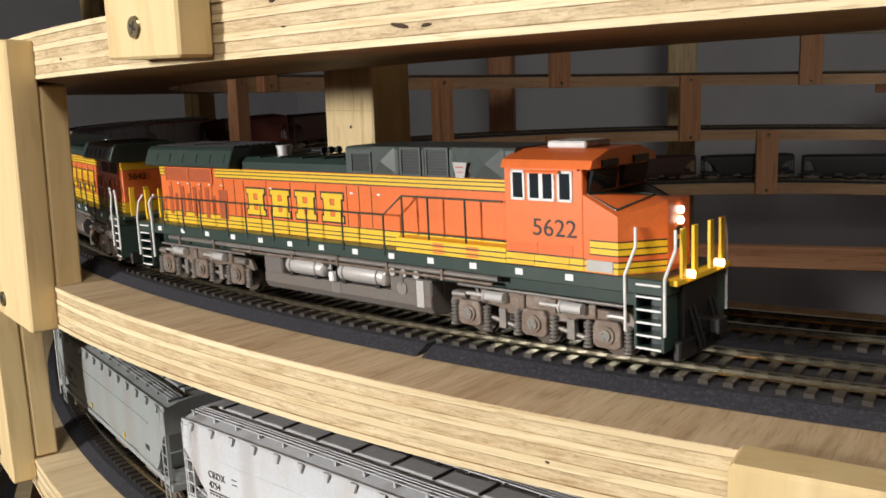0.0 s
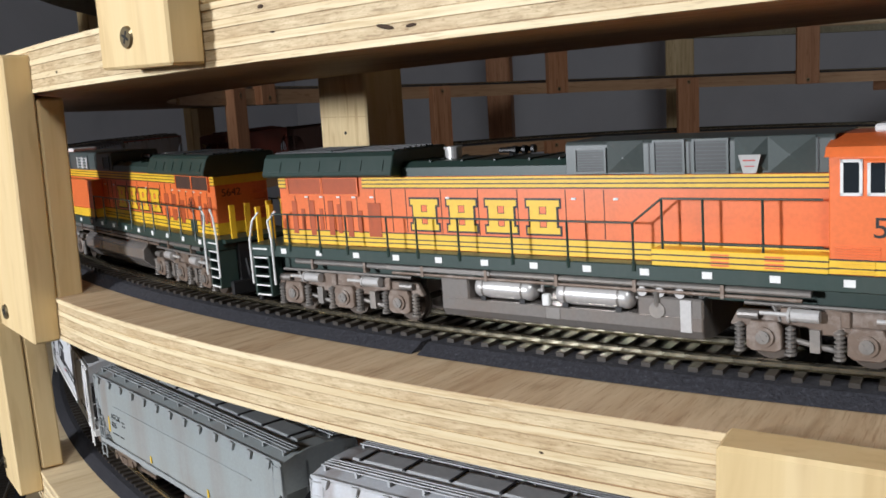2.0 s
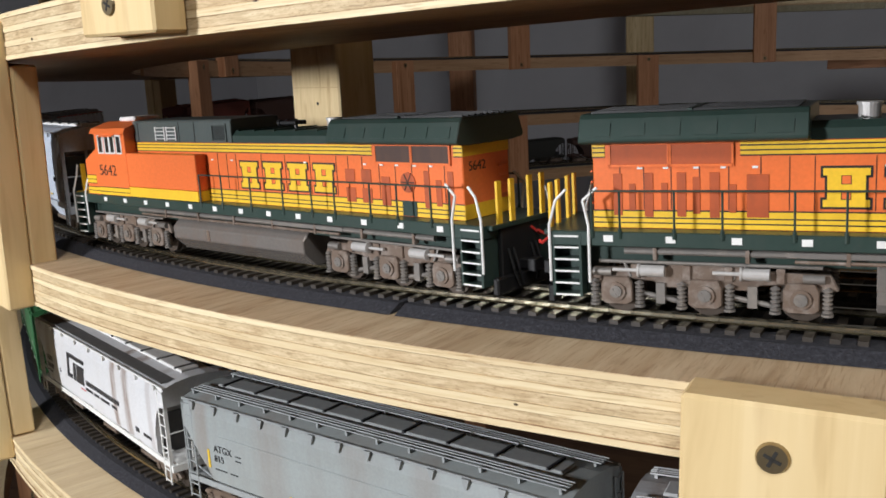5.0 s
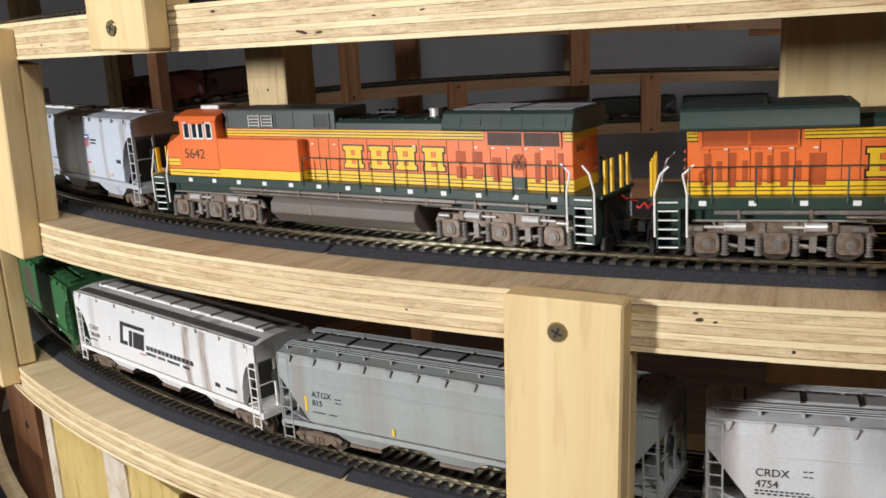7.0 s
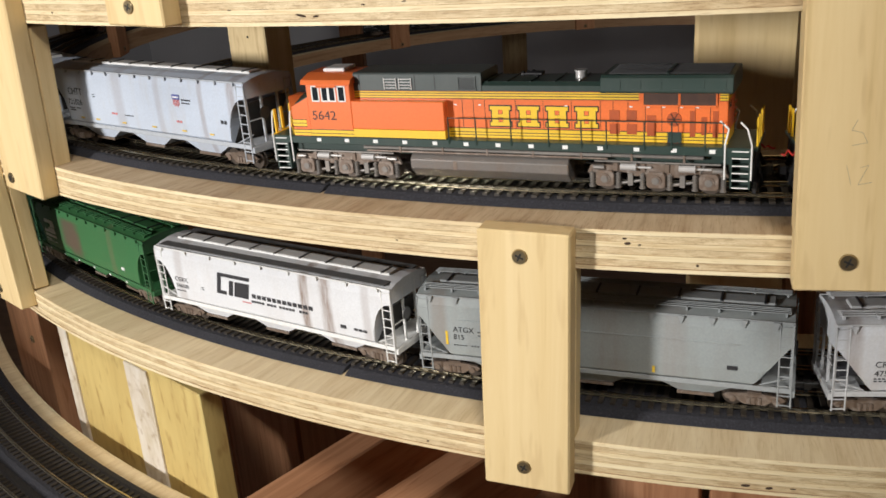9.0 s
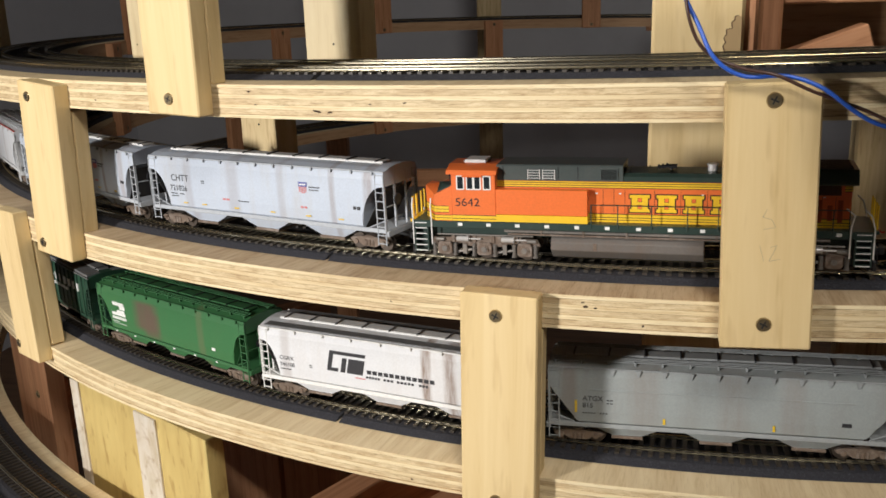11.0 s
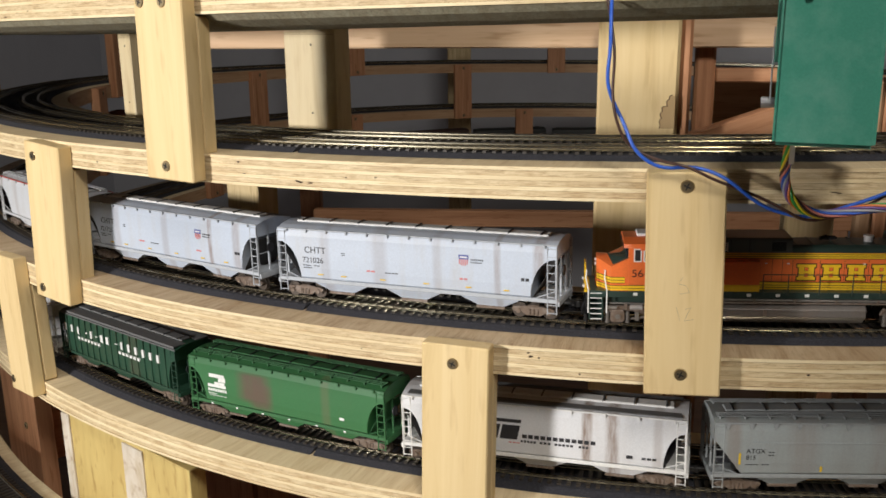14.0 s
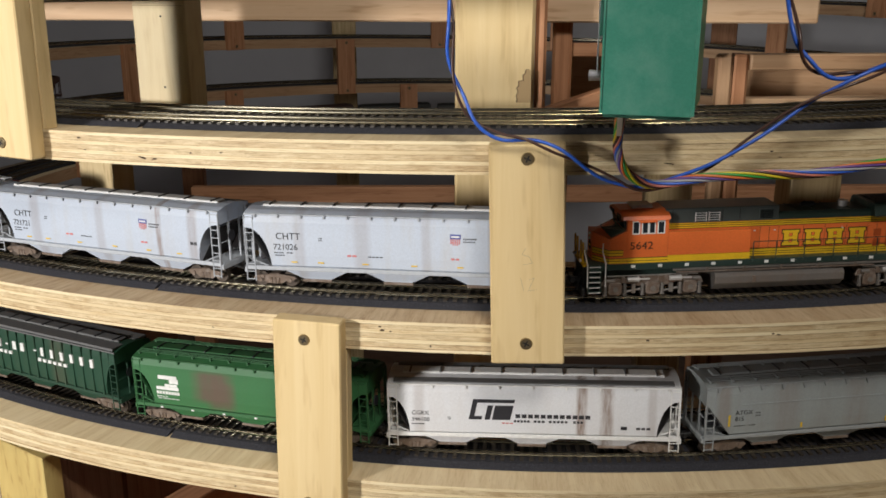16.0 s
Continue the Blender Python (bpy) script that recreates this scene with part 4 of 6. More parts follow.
    # ends: steps, grab rails, posts, couplers
    for e in (-1, 1):
        for s in (-1, 1):
            st = one("step_well", GREEN_BLACK, top, [(e * 115.8, e * 116.5, s * 10, s * 17.4, 5.6, 24), (e * 123.6, e * 124.4, s * 10, s * 17.4, 5.6, 24), (e * 114.8, e * 124, s * 12, s * 12.8, 5.6, 22)])
            for z in (5.8, 9.2, 12.6, 16.0, 19.4, 22.6):
                tr = one("step_tread", GREEN_BLACK, st, [(e * 116.5, e * 123.6, s * 12.8, s * 17.2, z, z + 0.55)])
                one("tread_edge", WHITE, tr, [(e * 116.5, e * 123.6, s * 17.2, s * 17.6, z + 0.05, z + 0.55)], 0, "white painted tread edge")
            for x, top_z in ((113.4, 36.5), (124.8, 36.0)):
                bm = bmesh.new()
                if e > 0:
                    pts = [(x, s * 17.7, 10.0), (x, s * 17.7, 25.0), (x + 1.4, s * 14.6, 32.0), (x + 1.0, s * 13.8, 37.0)]
                else:
                    pts = [(e * x, s * 17.7, 10.0), (e * x, s * 17.7, 26.0), (e * (x + (1.5 if x < 115 else -2.0)), s * 17.4, 33.0), (e * (x + (-2.5 if x < 115 else -5.0)), s * 17.0, top_z)]
                for p, q in zip(pts, pts[1:]):
                    rod(bm, p, q, 0.42, 8)
                part("grab_rail", bm, WHITE, top, "white end grab rail")
        for y in (-11.0, -4.6, 4.6, 11.0):
            one("end_post", YELLOW, top, [(e * 126.0, e * 126.9, y - 1.1, y + 1.1, 24.0, 37.2)], 0.1, "yellow end handrail post")
        one("end_platform", YELLOW if e > 0 else GREEN_BLACK, top, [(e * 123.5, e * 127.2, -15.5, 15.5, 22.8, 24.4)], 0.2)
        one("pilot", BLACK, top, [(e * 124.2, e * 126.0, -9.8, 9.8, 4.0, 22.8)], 0.4)
        one("plow", BLACK, top, [(e * 125.0, e * 127.2, -14, 14, 2.6, 8.0)], 0.5)
        one("coupler", BLACK, top, [(e * 122, e * 131.6, -1.4, 1.4, 8.8, 11.8), (e * 129.4, e * 132.4, -2.6, 2.4, 8.4, 12.4)], 0.3)
        for y in (-7, -4.5, 4.5, 7):
            bm = bmesh.new()
            rod(bm, (e * 126.0, y, 16), (e * 128.0, y, 10), 0.5, 6)
            rod(bm, (e * 128.0, y, 10), (e * 128.6, y * 0.7, 4.5), 0.5, 6)
            part("air_hose", bm, BLACK, top)
    bm = bmesh.new()
    pts = [(-126, -5, 21), (-128.0, -7, 18.5), (-129.5, -4, 20.2), (-131.5, -6, 18.4), (-132.5, -5, 19)]
    for p, q in zip(pts, pts[1:]):
        rod(bm, p, q, 0.45, 6)
    part("jumper_wire", bm, WIRE_RED, top, "red jumper wire between the locomotives")
    xs = [-104.7, -90.0, -77.6, -60.0, -48.0, -32.0, -13.0, 5.3]
    handrail(top, -1, [-112.5] + xs + [25.0], 23, 35.6, GREEN_BLACK)
    handrail(top, 1, [-112.5] + xs + [20.0], 23, 35.6, GREEN_BLACK)
    bm = bmesh.new()
    rod(bm, (25, -17.3, 35.6), (33, -16.6, 42.0), 0.3, 6)
    rod(bm, (33, -16.6, 42.0), (73, -16.6, 42.0), 0.3, 6)
    rail = part("handrail", bm, GREEN_BLACK, top)
    for x in (33, 44, 59):
        bm = bmesh.new()
        rod(bm, (x, -16.6, 28.6), (x, -16.6, 42.0), 0.34, 6)
        part("stanchion", bm, GREEN_BLACK, rail)
    bm = bmesh.new()
    rod(bm, (33, -16.6, 30.6), (73, -16.6, 30.6), 0.3, 6)
    part("lower_rail", bm, GREEN_BLACK, rail)
    one("data_placard", PLATE, top, [(101.6, 109.6, -17.3, -16.9, 24.9, 27.9)], 0, "grubby white data placard")
    one("walkway_riser", YELLOW, top, [(30, 74.4, -17.2, -11.4, 24.4, 28.8)], 0.2)
    for z in (25.6, 27.2):
        one("stripe_line", LINE_BLACK, top, [(30, 74.4, -17.3, -17.15, z, z + 0.35)])
    for x in (77.0, 88.6):
        for k in range(5):
            one("vent_rib", YELLOW, top, [(x, x + 7.4, -17.42, -17.0, 24.9 + 0.62 * k, 25.2 + 0.62 * k)])
        for k in range(5):
            one("vent_rib", ORANGE, top, [(x - 1.2, x + 8.6, -17.3, -17.0, 28.4 + 0.62 * k, 28.7 + 0.62 * k)])
    for x in (46.0, 59.5):
        one("walkway_grate", ORANGE, top, [(x, x + 4.6, -17.34, -17.15, 25.0 + 0.9 * k, 25.4 + 0.9 * k) for k in range(4)])
    return top


def car_truck(parent, cx, mat):
    bm = bmesh.new()
    for s in (-1, 1):
        prism(bm, [(cx - 15, 6.6), (cx - 13, 8.0), (cx - 6, 9.0), (cx + 6, 9.0), (cx + 13, 8.0), (cx + 15, 6.6), (cx + 13, 4.6), (cx + 9, 5.2), (cx + 5, 2.6), (cx - 5, 2.6), (cx - 9, 5.2), (cx - 13, 4.6)], s * 11.0, s * 12.8)
    box(bm, cx - 3.5, cx + 3.5, -12.5, 12.5, 6.0, 9.6)
    soft(bm, 0.25)
    t = part("truck", bm, mat, parent, "rusty brown two-axle truck")
    for dx in (-10.2, 10.2):
        wheelset(t, cx + dx, 5.2)
        for s in (-1, 1):
            bm = bmesh.new()
            rod(bm, (cx + dx, s * 12.4, 5.4), (cx + dx, s * 13.5, 5.4), 1.7, 12)
            part("bearing_cap", bm, mat, t)
    for s in (-1, 1):
        for o in (-2.6, 0, 2.6):
            bm = bmesh.new()
            rod(bm, (cx + o, s * 12.6, 3.2), (cx + o, s * 12.6, 7.0), 1.1, 8)
            part("coil_spring", bm, mat, t)
    return t


def ladder(parent, p0, p1, z0, z1, mat, n):
    """A ladder between the feet p0 and p1 (x, y)."""
    bm = bmesh.new()
    for p in (p0, p1):
        rod(bm, (p[0], p[1], z0), (p[0], p[1], z1), 0.42, 6)
    for k in range(n):
        z = z0 + 1.0 + (z1 - z0 - 2.0) * k / (n - 1)
        rod(bm, (p0[0], p0[1], z), (p1[0], p1[1], z), 0.32, 6)
    return part("ladder", bm, mat, parent)


def hopper(length, body, trim, dark, label, ribs=0, brackets=12, boards=True, bays=3, arch=24, height=54.0, hatch=None, eave=None, slope=None, bulge=True):
    top = empty("hopper_car", Matrix(), label, "freight car", "hopper cars")
    h = length / 2 - 7.0
    xs = [-h, -h + 1.5] + [-h + 1.5 + arch * math.sin(math.pi / 2 * k / 8) for k in range(1, 9)]
    xs += [x for x in np.linspace(-h + 1.5 + arch + 4, h - 1.5 - arch - 4, 8)] + [-x for x in reversed(xs)]
    e = height - 3.0
    prof = [(15.6, 15.0), (17.6, 17.2), (18.1, 24.0), (18.2, 33.0), (18.0, e - 5), (17.4, e - 1.0), (16.9, e), (11.0, e + 1.7), (4.0, e + 2.6)]
    ring = prof + [(-y, z) for y, z in reversed(prof)]
    secs = []
    for x in xs:
        d = h - abs(x)
        q = min(max((d - 1.5) / arch, 0.0), 1.0)
        low = 15.0 + (e - 19.5) * (0.86 * math.sqrt(max(0.0, 1 - q ** 2)) if bulge else 0.74 * (1 - q))
        secs.append([(x, y, max(z, low)) for y, z in ring])
    bm = bmesh.new()
    loft(bm, secs)
    shell = part("body", bm, body, top)
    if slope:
        # grimy slope sheets in the open arched ends, shade painted into their colour
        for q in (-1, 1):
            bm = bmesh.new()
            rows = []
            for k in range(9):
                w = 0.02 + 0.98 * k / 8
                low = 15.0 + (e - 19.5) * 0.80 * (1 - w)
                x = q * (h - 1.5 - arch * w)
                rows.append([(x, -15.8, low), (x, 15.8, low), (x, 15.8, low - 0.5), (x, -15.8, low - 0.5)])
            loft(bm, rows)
            part("slope_sheet", bm, slope, top, "grimy slope sheet darkened for the shade in the car end")
    for s in (-1, 1):
        one("side_sill", trim, top, [(-h, h, s * 17.0, s * 17.9, 13.6, 16.2)], 0.2)
        one("eave_rail", eave or trim, top, [(-h, h, s * 16.8, s * 17.8, e - 0.6, e + 0.5)], 0.2)
    if ribs:
        for s in (-1, 1):
            for k in range(ribs):
                x = -h + arch + 4 + (2 * h - 2 * arch - 8) * k / (ribs - 1)
                one("side_rib", body, shell, [(x - 0.8, x + 0.8, s * 18.0, s * 19.0, 16.2, e - 0.6)], 0.15)
    if brackets:
        for s in (-1, 1):
            for k in range(brackets):
                x = -h + 8 + (2 * h - 16) * k / (brackets - 1)
                bm = bmesh.new()
                bw, drop = (0.7, 2.0) if bulge else (1.6, 3.6)
                prism(bm, [(x - bw, e + 0.2), (x + bw, e + 0.2), (x + 0.3, e - drop), (x - 0.3, e - drop)], s * 17.2, s * 18.8)
                part("eave_bracket", bm, trim, shell)
    # roof
    hatch_box = one("roof_hatch", hatch or trim, top, [(-h + 9, h - 9, -4.6, 4.6, e + 1.8, e + 3.8)], 0.5, "long roof loading hatch")
    for k in range(9):
        x = -h + 14 + (2 * h - 28) * k / 8
        one("hatch_clamp", dark, hatch_box, [(x - 0.5, x + 0.5, -5.4, 5.4, e + 3.5, e + 4.3)])
    if boards:
        for s in (-1, 1):
            wb = one("running_board", trim, top, [(-h + 2, h - 2, s * 8.0, s * 8.5, e + 3.2, e + 3.7), (-h + 2, h - 2, s * 13.2, s * 13.7, e + 2.9, e + 3.4), (-h + 2, h - 2, s * 9.7, s * 10.0, e + 3.2, e + 3.6), (-h + 2, h - 2, s * 11.4, s * 11.7, e + 3.0, e + 3.5)], 0, "open roof running board")
            for x in np.linspace(-h + 4, h - 4, 13):
                one("board_support", trim, wb, [(x - 0.5, x + 0.5, s * 7.6, s * 14.0, e + 1.2, e + 3.2)])
    # hopper bays and gates
    span = 2 * (h - arch) - 6
    for k in range(bays):
        c = -span / 2 + span * (k + 0.5) / bays
        w = span / bays / 2
        bm = bmesh.new()
        loft(bm, [[(c - w + 1, y * 14.5, 15.2), (c + w - 1, y * 14.5, 15.2), (c + w * 0.32, y * 11.5, 6.2), (c - w * 0.32, y * 11.5, 6.2)] for y in (-1, 1)])
        bay = part("hopper_bay", bm, body, top)
        one("outlet_gate", GRIME, bay, [(c - w * 0.36, c + w * 0.36, -12.4, 12.4, 4.6, 6.4)], 0.2)
    # ends
    for q in (-1, 1):
        one("end_sill", trim, top, [(q * (h - 1), q * (h + 1.6), -17.5, 17.5, 11.5, 15.0), (q * (h - 22), q * (h + 1), -2.5, 2.5, 11.0, 15.0)], 0.25)
        one("end_platform", trim, top, [(q * (h - 14), q * (h + 1), -15, 15, 15.0, 15.7)])
        for y in (-17.0, -6, 6, 17.0):
            one("end_post", trim, top, [(q * (h - 1.2), q * h, y - 0.6, y + 0.6, 15, e - 2)])
        for s in (-1, 1):
            ladder(top, (q * (h - 0.2), s * 17.9), (q * (h - 6.2), s * 17.9), 6.0, e - 1.0, trim, 9)
            bm = bmesh.new()
            rod(bm, (q * (h + 0.6), s * 16, 22), (q * (h - 15), s * 15, 15.4), 0.4, 6)
            rod(bm, (q * (h - 7), s * 17.6, 16), (q * (h - 16), s * 17.6, 16), 0.4, 6)
            rod(bm, (q * (h + 0.8), s * 16.6, 30), (q * (h + 0.8), s * 7, 30), 0.35, 6)
            part("grab_iron", bm, trim, top)
        ladder(top, (q * (h + 0.9), 12.0), (q * (h + 0.9), 17.0), 9.0, e - 2, trim, 8)
        one("coupler", BLACK, top, [(q * (h - 4), q * (h + 6.4), -1.3, 1.3, 8.6, 11.4), (q * (h + 5.4), q * (h + 7.9), -2.4, 2.2, 8.2, 12.0)], 0.3)
        bm = bmesh.new()
        rod(bm, (q * (h + 1.6), 5, 11), (q * (h + 5.0), 4, 5.0), 0.5, 6)
        rod(bm, (q * (h + 5.0), 4, 5.0), (q * (h + 7.4), 2.5, 4.4), 0.5, 6)
        part("air_hose", bm, BLACK, top)
        car_truck(top, q * (h - 17), GRIME)
    bm = bmesh.new()
    rod(bm, (h + 1.0, -6, 33), (h + 1.8, -6, 33), 3.6, 18)
    part("brake_wheel", bm, dark, top)
    one("air_cylinder", dark, top, [(-h + 5, -h + 16, -5, 5, 17, 22)], 1.0)
    return top


def bars(parent, rows, mat, name="text_bar"):
    """Rows of short dashes standing for small print: (x0, x1, z0, z1), on the side that faces -y."""
    for x0, x1, z0, z1 in rows:
        one(name, mat, parent, [(x0, x1, -18.42, -18.1, z0, z1)])


def dashes(x0, x1, z0, z1, n, gap=0.25):
    w = (x1 - x0) / n
    return [(x0 + w * k, x0 + w * (k + 1 - gap), z0, z1) for k in range(n)]


def stained(name, colour, rough, streaks, amount=0.22, dirt=(0.30, 0.22, 0.15)):
    """Car paint with brown run-down streaks at given places along the car (mm, half-width, strength)."""
    m = paint(name, colour, rough, dirt, amount, 70)
    nt = m.node_tree
    b = nt.nodes["Principled BSDF"]
    col = b.inputs["Base Color"].links[0].from_socket
    tc = nt.nodes.new("ShaderNodeTexCoord")
    sep = nt.nodes.new("ShaderNodeSeparateXYZ")
    nt.links.new(tc.outputs["Object"], sep.inputs[0])
    rag = noise_tex(nt, coords(nt, "Object", (420, 420, 60)), 1.0, 4, 0.6)
    for x, w, k, *rise in streaks:
        sub = nt.nodes.new("ShaderNodeMath")
        sub.operation, sub.inputs[1].default_value = "SUBTRACT", x * MM
        nt.links.new(sep.outputs[0], sub.inputs[0])
        ab = nt.nodes.new("ShaderNodeMath")
        ab.operation = "ABSOLUTE"
        nt.links.new(sub.outputs[0], ab.inputs[0])
        mr = nt.nodes.new("ShaderNodeMapRange")
        mr.inputs[1].default_value, mr.inputs[2].default_value, mr.inputs[3].default_value, mr.inputs[4].default_value = w * MM * 0.4, w * MM, 1.0, 0.0
        nt.links.new(ab.outputs[0], mr.inputs[0])
        rg = nt.nodes.new("ShaderNodeMapRange")
        rg.inputs[1].default_value, rg.inputs[2].default_value, rg.inputs[3].default_value, rg.inputs[4].default_value = 0.32, 0.62, 0.8 * k if rise else 0.25, k
        nt.links.new(rag, rg.inputs[0])
        mu = nt.nodes.new("ShaderNodeMath")
        mu.operation = "MULTIPLY"
        nt.links.new(mr.outputs[0], mu.inputs[0])
        nt.links.new(rg.outputs[0], mu.inputs[1])
        fac = mu.outputs[0]
        if rise:
            # a patch that fades out over its height
            up = nt.nodes.new("ShaderNodeMapRange")
            up.inputs[1].default_value, up.inputs[2].default_value, up.inputs[3].default_value, up.inputs[4].default_value = rise[0] * MM, (rise[0] + 5) * MM, 0.0, 1.0
            nt.links.new(sep.outputs[2], up.inputs[0])
            dn = nt.nodes.new("ShaderNodeMapRange")
            dn.inputs[1].default_value, dn.inputs[2].default_value, dn.inputs[3].default_value, dn.inputs[4].default_value = (rise[1] - 4) * MM, rise[1] * MM, 1.0, 0.0
            nt.links.new(sep.outputs[2], dn.inputs[0])
            for soc in (up.outputs[0], dn.outputs[0]):
                m2 = nt.nodes.new("ShaderNodeMath")
                m2.operation = "MULTIPLY"
                nt.links.new(fac, m2.inputs[0])
                nt.links.new(soc, m2.inputs[1])
                fac = m2.outputs[0]
        col = mix(nt, fac, col, (0.115, 0.082, 0.060) if rise else (0.20, 0.125, 0.085))
    nt.links.new(col, b.inputs["Base Color"])
    return m


C_GREY = stained("hopper_pale_grey", (0.50, 0.56, 0.655), 0.5, [(90, 5, 0.55), (62, 3.0, 0.45), (-22, 7, 0.25), (20, 4, 0.2), (-64, 5, 0.2)], 0.36, (0.42, 0.36, 0.28))
D_GREY = stained("hopper_pale_grey_rusty", (0.48, 0.54, 0.635), 0.5, [(52, 3.0, 0.75), (80, 5, 0.45), (-60, 6, 0.3), (0, 5, 0.25)], 0.30, (0.42, 0.35, 0.26))
C_TRIM = plain("hopper_trim_grey", (0.43, 0.46, 0.50), 0.5)
G_WHITE = stained("hopper_off_white", (0.71, 0.72, 0.74), 0.5, [(32.4, 4.2, 0.9), (48.9, 5.5, 0.75), (-75, 5, 0.25), (78, 4, 0.3)], 0.2, (0.42, 0.33, 0.25))
G_ROOF = plain("hopper_roof_dark", (0.16, 0.16, 0.16), 0.6)
H_GREY = stained("hopper_mid_grey", (0.315, 0.345, 0.345), 0.5, [(-40, 12, 0.16), (40, 8, 0.16), (-84, 6, 0.35), (8, 10, 0.12)], 0.42, (0.21, 0.19, 0.16))
H_TRIM = plain("hopper_mid_grey_trim", (0.32, 0.34, 0.345), 0.55)
I_WHITE = stained("hopper_light_grey", (0.60, 0.62, 0.65), 0.5, [(-50, 6, 0.2), (30, 5, 0.25), (-88, 5, 0.5)], 0.34, (0.42, 0.32, 0.22))
I_TRIM = plain("hopper_light_trim", (0.55, 0.56, 0.57), 0.5)
N_GREEN = stained("hopper_leaf_green", (0.042, 0.160, 0.058), 0.45, [(-26, 19, 1.0, 20, 47), (-20, 13, 0.8, 15, 40), (40, 5, 0.25)], 0.15, (0.10, 0.12, 0.06))
N_TRIM = plain("hopper_green_trim", (0.038, 0.140, 0.052), 0.5)
V_GREEN = stained("hopper_dark_green", (0.018, 0.062, 0.036), 0.45, [(30, 10, 0.1)], 0.2, (0.08, 0.08, 0.05))
V_TRIM = plain("hopper_dark_green_trim", (0.017, 0.056, 0.033), 0.5)
E_RED = plain("hopper_red_trim", (0.45, 0.05, 0.03), 0.5)
RUST = stained("hopper_oxide_red", (0.20, 0.045, 0.030), 0.6, [], 0.3, (0.08, 0.05, 0.04))
INK = plain("decal_ink", (0.03, 0.03, 0.035), 0.5)
BLUE = plain("decal_blue", (0.10, 0.12, 0.34), 0.5)
RED = plain("decal_red", (0.60, 0.20, 0.20), 0.5)
PLACE_YELLOW = plain("reflector_yellow", (0.75, 0.5, 0.03), 0.5)


def shield(parent, x, z):
    bm = bmesh.new()
    prism(bm, [(x - 3.4, z + 3.6), (x + 3.4, z + 3.6), (x + 3.4, z + 0.6), (x - 3.4, z + 0.6)], -18.42, -18.1)
    s = part("shield_top", bm, BLUE, parent, "blue shield emblem")
    one("shield_stripe", RED, s, [(x - 3.2 + 1.35 * k, x - 2.5 + 1.35 * k, -18.42, -18.1, z - 3.6 + (0.8 if k in (0, 4) else 0), z + 0.5) for k in range(5)])
    one("shield_band", WHITE, s, [(x - 2.6, x + 2.6, -18.5, -18.2, z + 1.6, z + 2.5)])
    bars(parent, dashes(x + 5, x + 14, z + 0.2, z + 1.1, 7, 0.45) + dashes(x + 5, x + 13, z - 1.6, z - 0.8, 6, 0.45), INK)


def union_car(number, mat, length):
    car = hopper(length, mat, C_TRIM, INK, "pale grey weathered covered hopper car with rust runs", 0, 13, False, 3, 16, 54.3, WHITE, None, SLOPE_SHADE)
    lettering("reporting_mark", "CHTT", 6.4, -80, -18.3, 35.0, INK, car, -1, False)
    lettering("number", number, 5.6, -82, -18.3, 28.0, INK, car, -1, False)
    shield(car, 39, 38.0)
    bars(car, dashes(-81.5, -75, 25.6, 26.2, 4) + dashes(-73, -68, 25.6, 26.2, 2) + dashes(-81, -74, 23.9, 24.5, 4) + dashes(-51, -48, 36.0, 36.5, 2) + dashes(-51, -48, 34.6, 35.1, 2) + dashes(78, 84, 27, 29, 2) + dashes(-18, -8, 24.6, 25.2, 4), INK)
    bars(car, dashes(-32, -25, 24.6, 25.8, 2) + dashes(36, 42, 24.6, 25.8, 2), RED)
    bars(car, [(x, x + 4, 19.4, 20.2) for x in (-70, -52, -22, 10, 40, 66)], PLACE_YELLOW)
    return car


def cg_car():
    car = hopper(206, G_WHITE, WHITE, G_ROOF, "off-white covered hopper car with brown rust runs", 0, 9, False, 3, 13, 54.0, WHITE, None, SLOPE_SHADE)
    one("roof_panel", G_ROOF, car, [(-92, 92, s * 5.0, s * 16.5, 52.2, 52.9) for s in (-1, 1)], 0.2)
    # emblem: plain black frame and bars
    bm = bmesh.new()
    for pts in ([(-42, 27), (-42, 41.5), (-14.5, 41.5), (-14.5, 39.2), (-38.8, 39.2), (-38.8, 29.4), (-33.5, 29.4), (-33.5, 27)],
                [(-31.5, 27), (-31.5, 37.2), (-28.0, 37.2), (-28.0, 27)], [(-26.6, 27), (-26.6, 37.2), (-14.5, 37.2), (-14.5, 27)]):
        prism(bm, [(x + (z - 27) * 0.22, z) for x, z in pts], -18.45, -18.1)
    part("emblem_frame", bm, INK, car, "black angular emblem")
    bars(car, dashes(-11, 39, 28.6, 31.2, 12, 0.24) + dashes(-12, -1, 25.4, 26.9, 5, 0.3) + dashes(1, 9, 25.4, 26.9, 3, 0.3) + dashes(11, 24, 25.4, 26.9, 5, 0.3) + dashes(27, 34, 25.4, 26.9, 3, 0.3), INK)
    lettering("reporting_mark", "CGRX", 4.2, -80, -18.3, 29.6, INK, car, -1, False)
    lettering("number", "546100", 4.0, -80, -18.3, 25.0, INK, car, -1, False)
    bars(car, dashes(-80, -71, 22.6, 23.2, 4) + [(58, 62, 21.6, 23.8)] + dashes(68, 78, 21.8, 23.2, 3) + dashes(-56, -53.6, 28.0, 28.5, 2) + dashes(-56, -53.6, 26.6, 27.1, 2), INK)
    bars(car, dashes(-20, -12, 24.2, 25.0, 3), RED)
    return car


